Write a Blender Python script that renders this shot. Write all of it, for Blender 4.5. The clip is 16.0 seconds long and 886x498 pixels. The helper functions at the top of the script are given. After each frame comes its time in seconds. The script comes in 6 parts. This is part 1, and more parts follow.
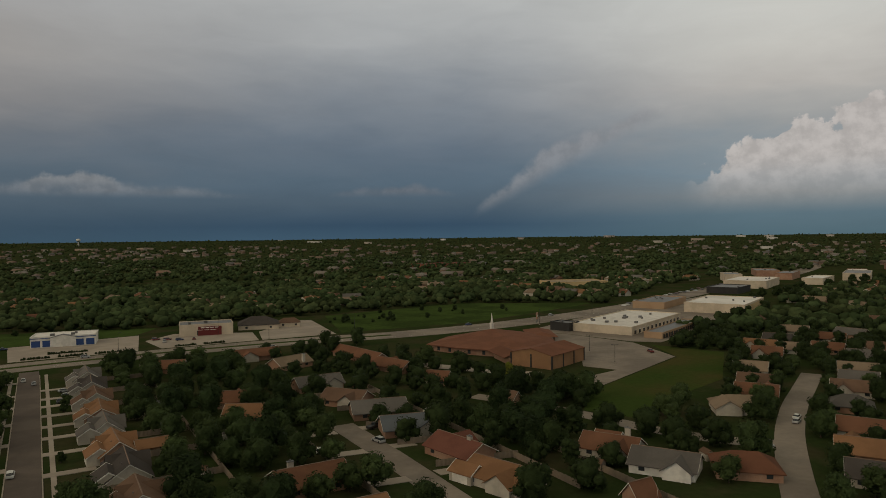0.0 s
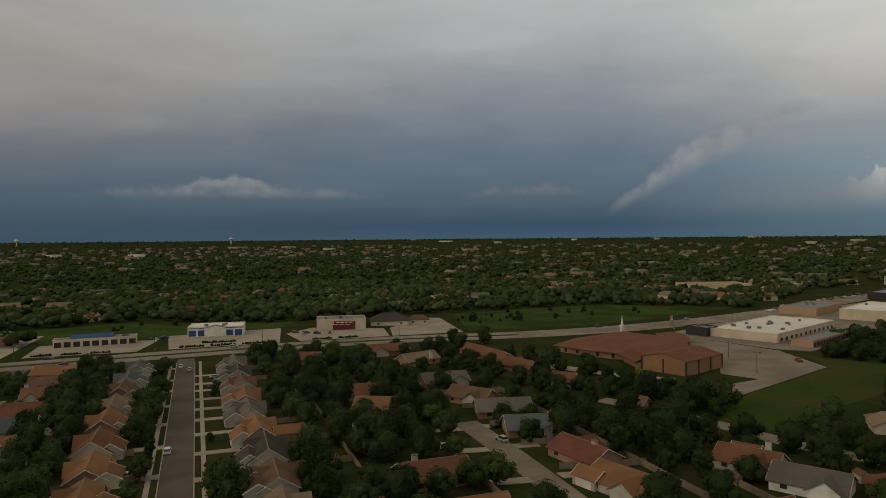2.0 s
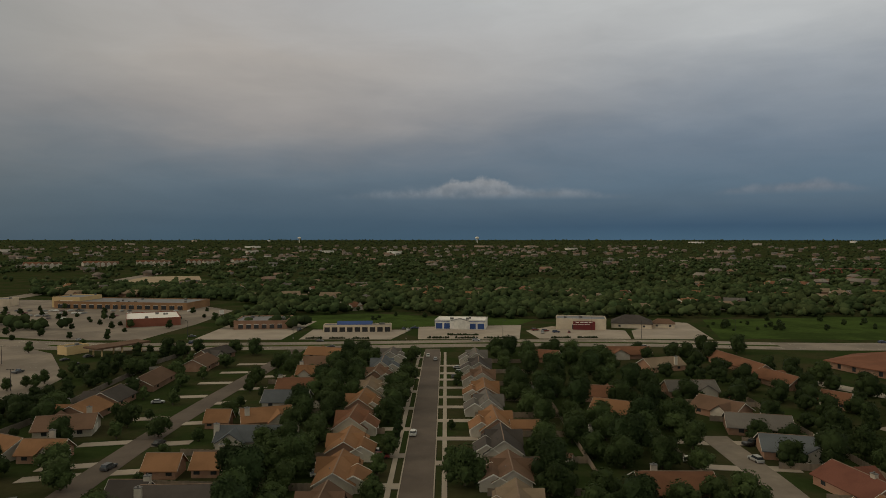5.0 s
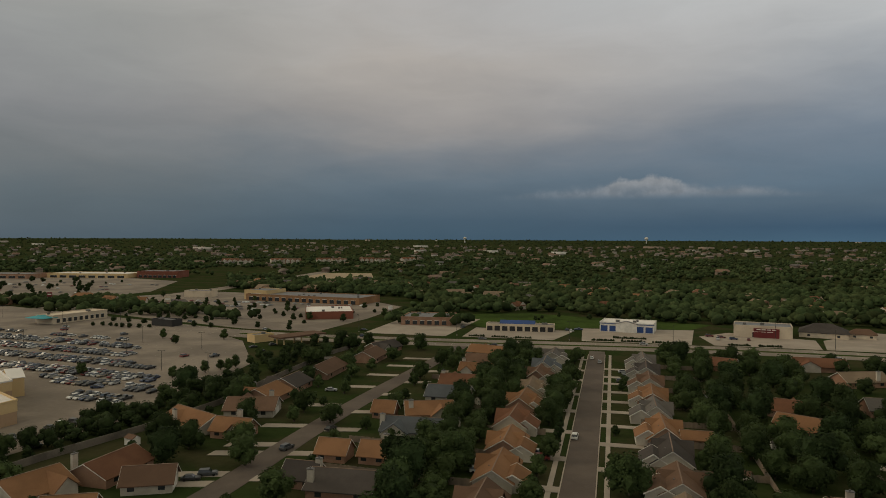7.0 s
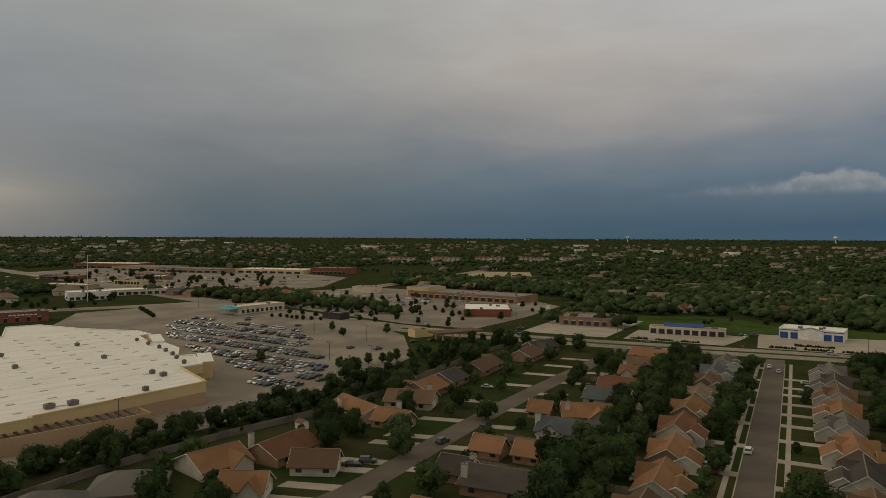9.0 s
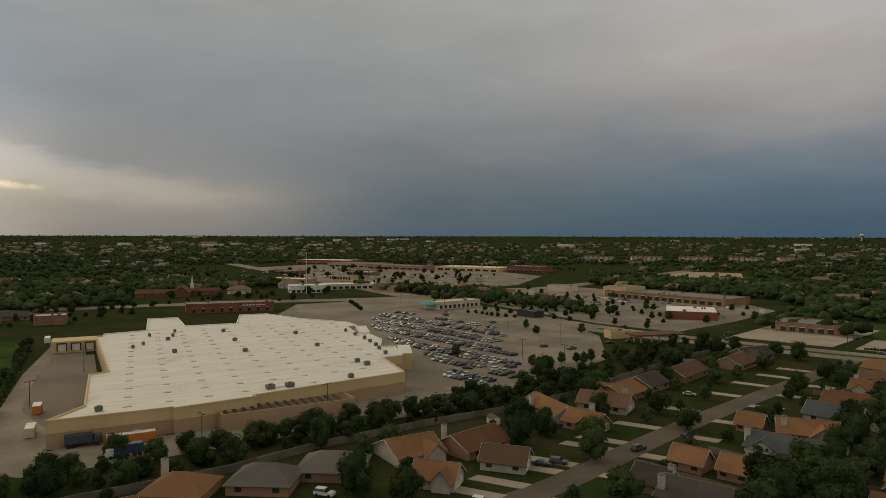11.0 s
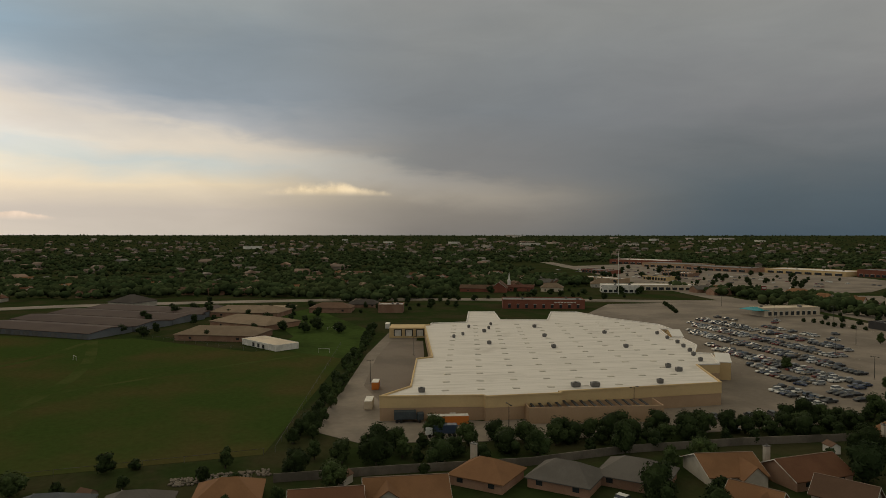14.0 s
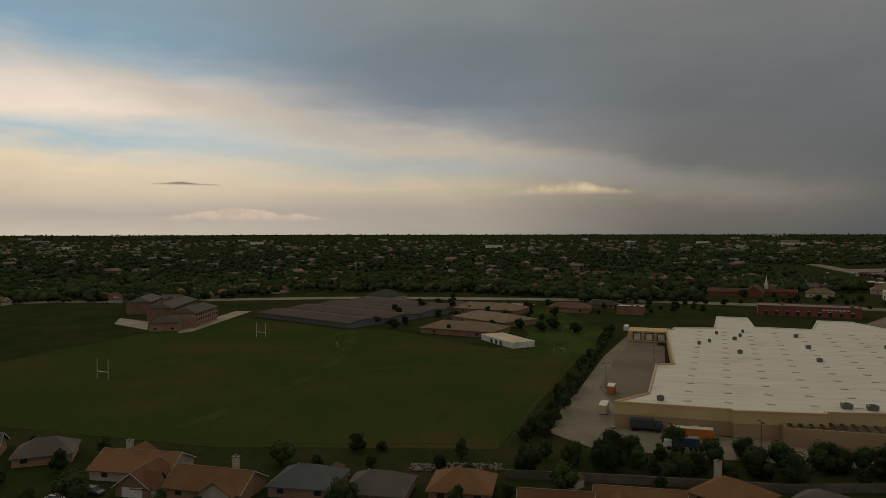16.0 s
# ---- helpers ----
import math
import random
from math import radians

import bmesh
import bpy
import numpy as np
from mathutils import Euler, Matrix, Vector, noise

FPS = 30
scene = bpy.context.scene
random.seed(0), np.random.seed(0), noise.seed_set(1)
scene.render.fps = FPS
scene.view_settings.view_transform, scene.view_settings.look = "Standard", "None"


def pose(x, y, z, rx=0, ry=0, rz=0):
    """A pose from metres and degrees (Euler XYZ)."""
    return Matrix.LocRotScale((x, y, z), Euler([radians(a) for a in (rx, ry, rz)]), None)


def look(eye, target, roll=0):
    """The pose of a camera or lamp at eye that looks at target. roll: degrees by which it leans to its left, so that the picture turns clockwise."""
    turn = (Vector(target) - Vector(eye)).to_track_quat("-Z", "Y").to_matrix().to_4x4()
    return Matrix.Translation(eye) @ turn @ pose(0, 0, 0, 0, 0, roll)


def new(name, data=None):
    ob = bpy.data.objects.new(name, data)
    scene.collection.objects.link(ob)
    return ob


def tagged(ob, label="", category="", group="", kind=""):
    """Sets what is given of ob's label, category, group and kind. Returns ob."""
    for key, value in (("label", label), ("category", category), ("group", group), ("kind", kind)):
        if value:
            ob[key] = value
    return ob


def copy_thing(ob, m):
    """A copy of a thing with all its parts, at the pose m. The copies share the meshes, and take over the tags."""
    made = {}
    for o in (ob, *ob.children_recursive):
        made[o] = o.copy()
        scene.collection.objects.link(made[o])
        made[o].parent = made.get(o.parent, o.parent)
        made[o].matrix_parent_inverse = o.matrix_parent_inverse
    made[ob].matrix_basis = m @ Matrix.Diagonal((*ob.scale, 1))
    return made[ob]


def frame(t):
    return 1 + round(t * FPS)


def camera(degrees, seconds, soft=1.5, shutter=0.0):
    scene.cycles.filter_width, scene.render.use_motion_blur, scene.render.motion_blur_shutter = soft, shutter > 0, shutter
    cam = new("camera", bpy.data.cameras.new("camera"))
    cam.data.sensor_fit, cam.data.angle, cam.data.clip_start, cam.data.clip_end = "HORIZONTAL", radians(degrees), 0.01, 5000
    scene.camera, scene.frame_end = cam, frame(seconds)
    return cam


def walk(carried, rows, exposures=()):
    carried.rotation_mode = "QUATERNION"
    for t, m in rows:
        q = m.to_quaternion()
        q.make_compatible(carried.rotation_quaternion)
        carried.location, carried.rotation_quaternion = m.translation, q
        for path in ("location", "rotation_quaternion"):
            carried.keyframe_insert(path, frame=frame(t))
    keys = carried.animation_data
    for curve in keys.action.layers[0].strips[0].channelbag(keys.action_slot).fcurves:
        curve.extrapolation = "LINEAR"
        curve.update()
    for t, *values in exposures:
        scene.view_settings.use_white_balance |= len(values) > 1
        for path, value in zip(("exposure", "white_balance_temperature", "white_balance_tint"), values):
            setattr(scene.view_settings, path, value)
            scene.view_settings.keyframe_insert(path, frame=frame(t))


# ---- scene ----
# ---- camera ----
cam = camera(66.0, 16.0, soft=0.75)
PATH = [
    (0.0, pose(-0.52, 0.43, 60.09, 88.98, 0.67, -30.80)),
    (0.5, pose(-0.12, 0.12, 60.08, 89.01, 0.64, -27.86)),
    (1.0, pose(0.26, -0.09, 60.05, 89.03, 0.60, -25.00)),
    (1.5, pose(0.62, -0.20, 60.00, 89.04, 0.56, -22.37)),
    (2.0, pose(0.95, -0.23, 59.93, 89.06, 0.50, -19.91)),
    (2.5, pose(1.26, -0.18, 59.83, 89.08, 0.43, -17.35)),
    (3.0, pose(1.54, -0.04, 59.71, 89.09, 0.35, -14.35)),
    (3.5, pose(1.80, 0.16, 59.58, 89.11, 0.26, -10.96)),
    (4.0, pose(2.04, 0.44, 59.44, 89.13, 0.17, -7.42)),
    (4.5, pose(2.25, 0.78, 59.28, 89.14, 0.08, -3.57)),
    (7.0, pose(2.95, 3.28, 58.35, 89.14, -0.26, 13.98)),
    (7.5, pose(3.02, 3.90, 58.15, 89.12, -0.29, 17.14)),
    (8.0, pose(3.06, 4.55, 57.95, 89.09, -0.30, 20.53)),
    (8.5, pose(3.07, 5.23, 57.76, 89.06, -0.30, 23.81)),
    (11.0, pose(2.77, 8.79, 56.88, 88.87, -0.15, 43.69)),
    (11.5, pose(2.63, 9.51, 56.73, 88.84, -0.11, 47.98)),
    (12.0, pose(2.47, 10.21, 56.61, 88.81, -0.08, 51.60)),
    (12.5, pose(2.28, 10.91, 56.50, 88.80, -0.06, 55.18)),
    (13.0, pose(2.06, 11.58, 56.40, 88.79, -0.04, 59.59)),
    (13.5, pose(1.82, 12.22, 56.33, 88.79, -0.04, 64.90)),
    (14.0, pose(1.55, 12.83, 56.29, 88.79, -0.03, 69.69)),
    (14.5, pose(1.25, 13.41, 56.26, 88.80, -0.03, 74.17)),
    (15.0, pose(0.93, 13.95, 56.27, 88.79, -0.02, 78.94)),
    (15.5, pose(0.58, 14.45, 56.30, 88.78, 0.02, 83.60)),
    (16.0, pose(0.20, 14.89, 56.36, 88.73, 0.10, 89.64)),
]
walk(cam, PATH, [(0.0, -0.18), (3.5, 0.03), (7.5, 0.18), (11.0, 0.2), (13.0, 0.08), (14.0, -0.1), (15.0, -0.33), (16.0, -0.62)])
# ---- world, sun and exposure ----
def srgb(r, g, b):
    return tuple((c / 255 / 12.92 if c < 10 else ((c / 255 + 0.055) / 1.055) ** 2.4) for c in (r, g, b))


class Nodes:
    """Short calls for building a node tree."""

    def __init__(self, tree):
        self.tree = tree

    def put(self, value, socket):
        if isinstance(value, bpy.types.NodeSocket):
            self.tree.links.new(value, socket)
        elif isinstance(value, (int, float)) and socket.type in ("RGBA", "VECTOR"):
            socket.default_value = (value, value, value, 1)[: len(socket.default_value)]
        else:
            socket.default_value = value

    def node(self, kind, out=0, **inputs):
        n = self.tree.nodes.new(kind)
        for key, value in inputs.items():
            self.put(value, n.inputs[key.replace("_", " ")])
        return n.outputs[out]

    def math(self, op, a, b=0.0, c=0.0, clamp=False):
        n = self.tree.nodes.new("ShaderNodeMath")
        n.operation, n.use_clamp = op, clamp
        for i, value in enumerate((a, b, c)):
            self.put(value, n.inputs[i])
        return n.outputs[0]

    def mix(self, f, a, b, blend="MIX"):
        n = self.tree.nodes.new("ShaderNodeMix")
        n.data_type, n.blend_type = "RGBA", blend
        self.put(f, n.inputs[0])
        self.put((*a, 1) if isinstance(a, tuple) and len(a) == 3 else a, n.inputs[6])
        self.put((*b, 1) if isinstance(b, tuple) and len(b) == 3 else b, n.inputs[7])
        return n.outputs[2]

    def span(self, x, lo, hi, a=0.0, b=1.0):
        n = self.tree.nodes.new("ShaderNodeMapRange")
        n.interpolation_type = "SMOOTHSTEP"
        for i, value in enumerate((x, lo, hi, a, b)):
            self.put(value, n.inputs[i])
        return n.outputs[0]

    def ramp(self, fac, stops):
        n = self.tree.nodes.new("ShaderNodeValToRGB")
        el = n.color_ramp.elements
        while len(el) < len(stops):
            el.new(0.5)
        for e, (at, colour) in zip(el, stops):
            e.position, e.color = at, (*colour, 1)
        self.put(fac, n.inputs[0])
        return n.outputs[0]

    def noise(self, vector, scale, detail=4.0, rough=0.55, distortion=0.0):
        return self.node("ShaderNodeTexNoise", 0, Vector=vector, Scale=scale, Detail=detail, Roughness=rough, Distortion=distortion)


SUN_YAW = 118.0          # the low sun stands behind thin cloud over the field
OVERHEAD = 0.29          # the cloud deck above the view


def build_world():
    world = bpy.data.worlds.new("storm_sky")
    scene.world = world
    world.use_nodes = True
    tree = world.node_tree
    tree.nodes.clear()
    n = Nodes(tree)
    co = n.node("ShaderNodeTexCoord", 0)
    sep = tree.nodes.new("ShaderNodeSeparateXYZ")
    tree.links.new(co, sep.inputs[0])
    x, y, z = sep.outputs
    az = n.math("MULTIPLY", n.math("ARCTAN2", n.math("MULTIPLY", x, -1.0), y), 57.2958)
    az = n.math("ADD", az, 30.8)
    el = n.math("MULTIPLY", n.math("ARCSINE", z), 57.2958)
    # a cloud-plane coordinate: azimuth and elevation, stretched along the horizon
    comb = tree.nodes.new("ShaderNodeCombineXYZ")
    n.put(n.math("MULTIPLY", az, 0.045), comb.inputs[0])
    n.put(n.math("MULTIPLY", el, 0.16), comb.inputs[1])
    flat = comb.outputs[0]
    big = n.noise(flat, 1.1, 4.0, 0.5, 0.4)
    fine = n.noise(flat, 4.5, 5.0, 0.55, 0.3)
    sway = n.math("MULTIPLY", n.math("SUBTRACT", big, 0.5), n.span(el, 0.5, 8.0, 0.3, 6.0))
    sway = n.math("ADD", sway, n.math("MULTIPLY", n.math("SUBTRACT", fine, 0.5), n.span(el, 0.5, 6.0, 0.15, 1.6)))
    e = n.math("DIVIDE", n.math("ADD", el, sway), 30.0)
    top = (OVERHEAD, OVERHEAD * 0.90, OVERHEAD * 0.70)

    def deck(*stops):
        return n.ramp(e, [(at / 30, srgb(*c)) for at, *c in stops] + [(27 / 30, top)])

    decks = [
        (-30, deck((0, 76, 96, 106), (1.5, 84, 102, 113), (3.2, 112, 116, 120), (5, 112, 124, 134), (8, 140, 138, 138), (11, 165, 157, 152), (14, 178, 171, 165), (20, 184, 180, 175))),
        (0, deck((0, 56, 78, 96), (1, 47, 68, 88), (2.8, 70, 84, 98), (4.5, 78, 92, 106), (7.5, 90, 99, 111), (12, 120, 122, 128), (16, 150, 148, 149), (20, 162, 159, 158))),
        (45, deck((0, 52, 71, 86), (1.5, 56, 73, 88), (4.5, 78, 89, 100), (7, 97, 100, 106), (10, 122, 117, 116), (14, 139, 132, 128), (18, 142, 138, 137), (20, 142, 140, 140))),
        (74, deck((0, 60, 74, 86), (3, 71, 81, 90), (6.5, 90, 93, 97), (10, 106, 106, 109), (14.5, 118, 118, 119), (20, 127, 126, 124))),
        (98, deck((0, 102, 101, 102), (2, 114, 109, 106), (3.2, 124, 117, 111), (5.2, 108, 107, 109), (10, 102, 105, 110), (14, 110, 112, 115), (20, 122, 122, 122))),
        (120, deck((0, 150, 143, 138), (2, 152, 143, 137), (4, 178, 163, 143), (5.8, 152, 156, 156), (7.2, 170, 160, 150), (8.8, 136, 136, 140), (11, 104, 113, 124), (14.5, 95, 105, 115), (20, 112, 117, 120))),
        (150, deck((0, 176, 162, 150), (1.6, 160, 149, 143), (3.6, 190, 171, 151), (5.3, 200, 181, 157), (6.8, 152, 166, 175), (8.6, 205, 187, 172), (11.4, 190, 179, 173), (13.2, 148, 156, 164), (15.5, 114, 137, 156), (20, 118, 130, 142))),
    ]
    colour = decks[0][1]
    for (a0, _), (a1, ramp) in zip(decks, decks[1:]):
        colour = n.mix(n.span(az, a0 + 2.0, a1), colour, ramp)
    # the sky behind the camera: plain grey deck
    grey = deck((0, 110, 108, 108), (6, 128, 126, 126), (20, 150, 148, 146))
    back = n.math("MAXIMUM", n.span(az, 165, 185), n.span(az, -40, -60))
    colour = n.mix(back, colour, grey)
    # soft mottling of the deck
    mott = n.math("ADD", 1.0, n.math("MULTIPLY", n.math("SUBTRACT", n.noise(flat, 2.3, 6.0, 0.6, 0.6), 0.5), 0.22))
    colour = n.mix(1.0, colour, n.node("ShaderNodeCombineColor", 0, Red=mott, Green=mott, Blue=mott), "MULTIPLY")

    # the deck is thinner and paler higher up and towards the low sun
    gain = n.math("MULTIPLY", n.span(el, 0.0, 11.0, 1.35, 1.5), n.span(az, 96, 138, 1.0, 1.5))
    warm = n.span(az, 10, 75, 0.94, 0.985)
    cool = n.span(az, 25, 70, 1.0, 0.955)
    colour = n.mix(1.0, colour, n.node("ShaderNodeCombineColor", 0, Red=n.math("MULTIPLY", gain, warm), Green=gain, Blue=n.math("MULTIPLY", gain, cool)), "MULTIPLY")

    # the lit underside of the deck, a long band that falls towards the storm
    drop = n.math("SUBTRACT", el, n.math("ADD", 2.6, n.math("MULTIPLY", n.math("SUBTRACT", az, 85.0), 0.163)))
    drop = n.math("ADD", drop, n.math("MULTIPLY", n.math("SUBTRACT", fine, 0.5), 2.2))
    band = n.math("MULTIPLY", n.span(drop, -3.4, -0.9), n.span(drop, 0.6, -0.7))
    band = n.math("MULTIPLY", band, n.math("MULTIPLY", n.span(az, 82, 128, 0.0, 0.5), n.span(az, 165, 140)))
    colour = n.mix(band, colour, tuple(1.2 * c for c in srgb(212, 200, 182)))

    # heaped clouds on the horizon
    comb2 = tree.nodes.new("ShaderNodeCombineXYZ")
    n.put(n.math("MULTIPLY", az, 0.1), comb2.inputs[0])
    n.put(n.math("MULTIPLY", el, 0.1), comb2.inputs[1])
    puff = n.noise(comb2.outputs[0], 7.0, 6.0, 0.6)
    lobes = n.noise(comb2.outputs[0], 2.6, 2.0, 0.5)

    def heap(colour, a0, width, base, height, bright, soft, amount=1.0, lean=0.0):
        d = n.math("DIVIDE", n.math("ABSOLUTE", n.math("SUBTRACT", az, a0)), width)
        bump = n.math("SUBTRACT", 1.0, n.math("MULTIPLY", d, d), clamp=True)
        roofline = n.math("MULTIPLY", bump, n.math("ADD", n.math("MULTIPLY", lobes, 1.7), -0.15))
        roofline = n.math("MULTIPLY", roofline, height)
        roofline = n.math("ADD", roofline, n.math("MULTIPLY", n.math("SUBTRACT", puff, 0.5), height * 0.6))
        rise = n.math("SUBTRACT", el, base)
        rise = n.math("ADD", rise, n.math("MULTIPLY", n.math("SUBTRACT", az, a0), lean))
        inside = n.span(n.math("SUBTRACT", roofline, rise), 0.0, soft)
        foot = n.span(rise, -height * 0.25, height * 0.3)
        mask = n.math("MULTIPLY", n.math("MULTIPLY", inside, foot), n.span(d, 1.0, 0.75))
        mask = n.math("MULTIPLY", mask, amount)
        shade = n.span(puff, 0.35, 0.65, 0.82, 1.06)
        lit = n.mix(1.0, bright, n.node("ShaderNodeCombineColor", 0, Red=shade, Green=shade, Blue=shade), "MULTIPLY")
        return n.mix(mask, colour, lit)

    colour = heap(colour, -33, 14, 3.5, 8.6, srgb(200, 193, 188), 0.55, 0.9)
    colour = heap(colour, -11.0, 9.0, 6.2, 3.0, srgb(152, 152, 155), 1.2, 0.6, 0.5)
    colour = heap(colour, 27.5, 14.0, 3.5, 1.5, srgb(122, 128, 135), 0.9, 0.8)
    colour = heap(colour, 28.4, 3.6, 4.0, 2.4, srgb(146, 147, 149), 0.5, 0.7)
    colour = heap(colour, 4.0, 6.0, 3.6, 1.4, srgb(118, 121, 128), 0.8, 0.6)
    colour = heap(colour, 136.5, 7.0, 1.2, 1.0, tuple(1.3 * c for c in srgb(240, 212, 186)), 0.2, 0.55)
    colour = heap(colour, 141.0, 3.0, 3.9, 0.35, srgb(110, 112, 122), 0.15, 0.8)
    colour = heap(colour, 110.0, 6.0, 3.4, 1.2, tuple(1.25 * c for c in srgb(238, 214, 174)), 0.6, 0.8)

    air = tree.nodes.new("ShaderNodeTexSky")
    air.sky_type, air.sun_disc, air.sun_elevation, air.sun_rotation = "NISHITA", False, radians(24), radians(30.8 - SUN_YAW)
    sky = air.outputs[0]
    clear = n.node("ShaderNodeBackground", 0, Color=sky, Strength=0.05)
    cloud = n.node("ShaderNodeBackground", 0, Color=colour, Strength=1.0)
    both = n.node("ShaderNodeMixShader", 0, Fac=0.96)
    mixer = tree.nodes["Mix Shader"]
    tree.links.new(clear, mixer.inputs[1])
    tree.links.new(cloud, mixer.inputs[2])
    out = tree.nodes.new("ShaderNodeOutputWorld")
    tree.links.new(both, out.inputs[0])


build_world()
sun_data = bpy.data.lights.new("sun", "SUN")
sun_data.energy, sun_data.angle, sun_data.color = 0.6, radians(25), (1.0, 0.82, 0.58)
sun = new("sun", sun_data)
a = radians(SUN_YAW - 30.8)
sun.matrix_world = look((0, 0, 200), (200 * math.sin(a) * 1.0, -200 * math.cos(a) * 1.0, 200 - 90))
# ---- materials ----
def material(name, colour, rough=0.9, vary=0.25, coarse=0.05, grain=3.0, bump=0.2, second=None, patch=0.5, metal=0.0, per_object=0.0, per_island=0.0, spec=0.3):
    """A weathered surface: a broad stain pattern, a fine grain and a slight relief, at scales per metre."""
    m = bpy.data.materials.new(name)
    m.use_nodes = True
    tree = m.node_tree
    n = Nodes(tree)
    shader = tree.nodes["Principled BSDF"]
    geo = tree.nodes.new("ShaderNodeNewGeometry")
    pos = geo.outputs["Position"]
    broad = n.noise(pos, coarse, 4.0, 0.6)
    fine = n.noise(pos, grain, 3.0, 0.6)
    base = n.mix(n.span(broad, patch - 0.12, patch + 0.12), colour, second if second else tuple(c * 0.8 for c in colour))
    tone = n.math("ADD", 1.0 - vary * 0.5, n.math("MULTIPLY", fine, vary))
    if per_object:
        rnd = tree.nodes.new("ShaderNodeObjectInfo").outputs["Random"]
        tone = n.math("MULTIPLY", tone, n.math("ADD", 1.0 - per_object * 0.5, n.math("MULTIPLY", rnd, per_object)))
    if per_island:
        tone = n.math("MULTIPLY", tone, n.math("ADD", 1.0 - per_island * 0.5, n.math("MULTIPLY", geo.outputs["Random Per Island"], per_island)))
    base = n.mix(1.0, base, n.node("ShaderNodeCombineColor", 0, Red=tone, Green=tone, Blue=tone), "MULTIPLY")
    n.put(base, shader.inputs["Base Color"])
    shader.inputs["Roughness"].default_value = rough
    shader.inputs["Metallic"].default_value = metal
    shader.inputs["Specular IOR Level"].default_value = spec
    if bump:
        b = tree.nodes.new("ShaderNodeBump")
        b.inputs["Strength"].default_value = bump
        b.inputs["Distance"].default_value = 0.05
        n.put(fine, b.inputs["Height"])
        tree.links.new(b.outputs[0], shader.inputs["Normal"])
    return m


def glass(name, colour, rough=0.08):
    m = bpy.data.materials.new(name)
    m.use_nodes = True
    s = m.node_tree.nodes["Principled BSDF"]
    s.inputs["Base Color"].default_value = (*colour, 1)
    s.inputs["Roughness"].default_value = rough
    s.inputs["Specular IOR Level"].default_value = 0.6
    return m


LAWN = material("lawn", (0.040, 0.060, 0.018), 0.95, 0.5, 0.03, 1.2, 0.5, (0.052, 0.066, 0.019), spec=0.0)
TURF = material("field_turf", (0.040, 0.062, 0.016), 0.95, 0.5, 0.014, 0.5, 0.4, (0.068, 0.060, 0.023), 0.54, spec=0.0)
MEADOW = material("meadow_grass", (0.052, 0.080, 0.022), 0.95, 0.7, 0.03, 0.35, 0.6, (0.034, 0.052, 0.016), spec=0.0)
GROUND = material("ground_cover", (0.028, 0.041, 0.014), 0.95, 0.6, 0.04, 0.5, 0.5, (0.046, 0.044, 0.022), 0.52, spec=0.0)
ASPHALT = material("asphalt", (0.098, 0.078, 0.066), 0.85, 0.35, 0.06, 2.5, 0.3, (0.125, 0.10, 0.084), spec=0.1)
CONCRETE = material("concrete", (0.34, 0.29, 0.24), 0.85, 0.2, 0.05, 1.5, 0.2, (0.28, 0.235, 0.195), per_object=0.12, spec=0.1)
LOT = material("lot_concrete", (0.245, 0.205, 0.168), 0.85, 0.4, 0.03, 0.5, 0.2, (0.17, 0.142, 0.118), spec=0.1)
YARD = material("dark_yard", (0.14, 0.115, 0.095), 0.85, 0.3, 0.04, 1.0, 0.2, (0.18, 0.145, 0.12), spec=0.1)
SAND = material("bare_earth", (0.36, 0.28, 0.19), 0.95, 0.3, 0.05, 1.0, 0.3, spec=0.1)
BARK = material("bark", (0.07, 0.052, 0.04), 0.95, 0.5, 0.5, 6.0, 0.6)
LEAVES = [material(f"leaves_{k}", c, 0.75, 0.6, 0.4, 5.0, 0.3, tuple(v * 0.7 for v in c), per_object=0.5, per_island=0.4, spec=0.05)
          for k, c in (("oak", (0.036, 0.054, 0.019)), ("ash", (0.050, 0.072, 0.025)), ("elm", (0.027, 0.043, 0.016)), ("spring", (0.15, 0.16, 0.025)))]
# leaf colour lifted and greyed a little, with distance haze put into it
WOODS = material("far_leaves_hazed", (0.038, 0.056, 0.024), 0.8, 0.6, 0.02, 0.9, 0.6, (0.051, 0.065, 0.028), per_island=0.9, spec=0.0)
ROOFS = {k: material(f"shingles_{k}", c, 0.9, 0.3, 0.12, 4.0, 0.35, tuple(v * 0.82 for v in c), per_object=0.3, spec=0.08)
         for k, c in (("orange", (0.225, 0.118, 0.062)), ("rust", (0.165, 0.080, 0.048)), ("brown", (0.14, 0.085, 0.058)), ("grey", (0.125, 0.112, 0.102)),
                      ("slate", (0.10, 0.108, 0.118)), ("tan", (0.21, 0.155, 0.108)), ("dark", (0.07, 0.06, 0.055)), ("red", (0.135, 0.056, 0.04)), ("umber", (0.175, 0.078, 0.048)))}
BRICK = material("house_brick", (0.26, 0.145, 0.095), 0.9, 0.4, 0.2, 5.0, 0.3, (0.31, 0.19, 0.13), per_object=0.4)
SIDING = material("painted_siding", (0.47, 0.42, 0.35), 0.8, 0.15, 0.2, 3.0, 0.1, per_object=0.2)
TRIM = material("white_trim", (0.72, 0.68, 0.62), 0.7, 0.1, 0.3, 3.0, 0.05)
WOODEN = material("fence_wood", (0.24, 0.185, 0.135), 0.95, 0.4, 0.2, 2.0, 0.4, (0.18, 0.145, 0.115))
GLASS = glass("window_glass", (0.03, 0.035, 0.04))
ROOF_WHITE = material("white_membrane", (0.74, 0.70, 0.66), 0.75, 0.22, 0.05, 0.4, 0.08, (0.64, 0.60, 0.56))
STUCCO = material("tan_stucco", (0.58, 0.42, 0.22), 0.9, 0.15, 0.1, 2.0, 0.15, (0.53, 0.38, 0.20))
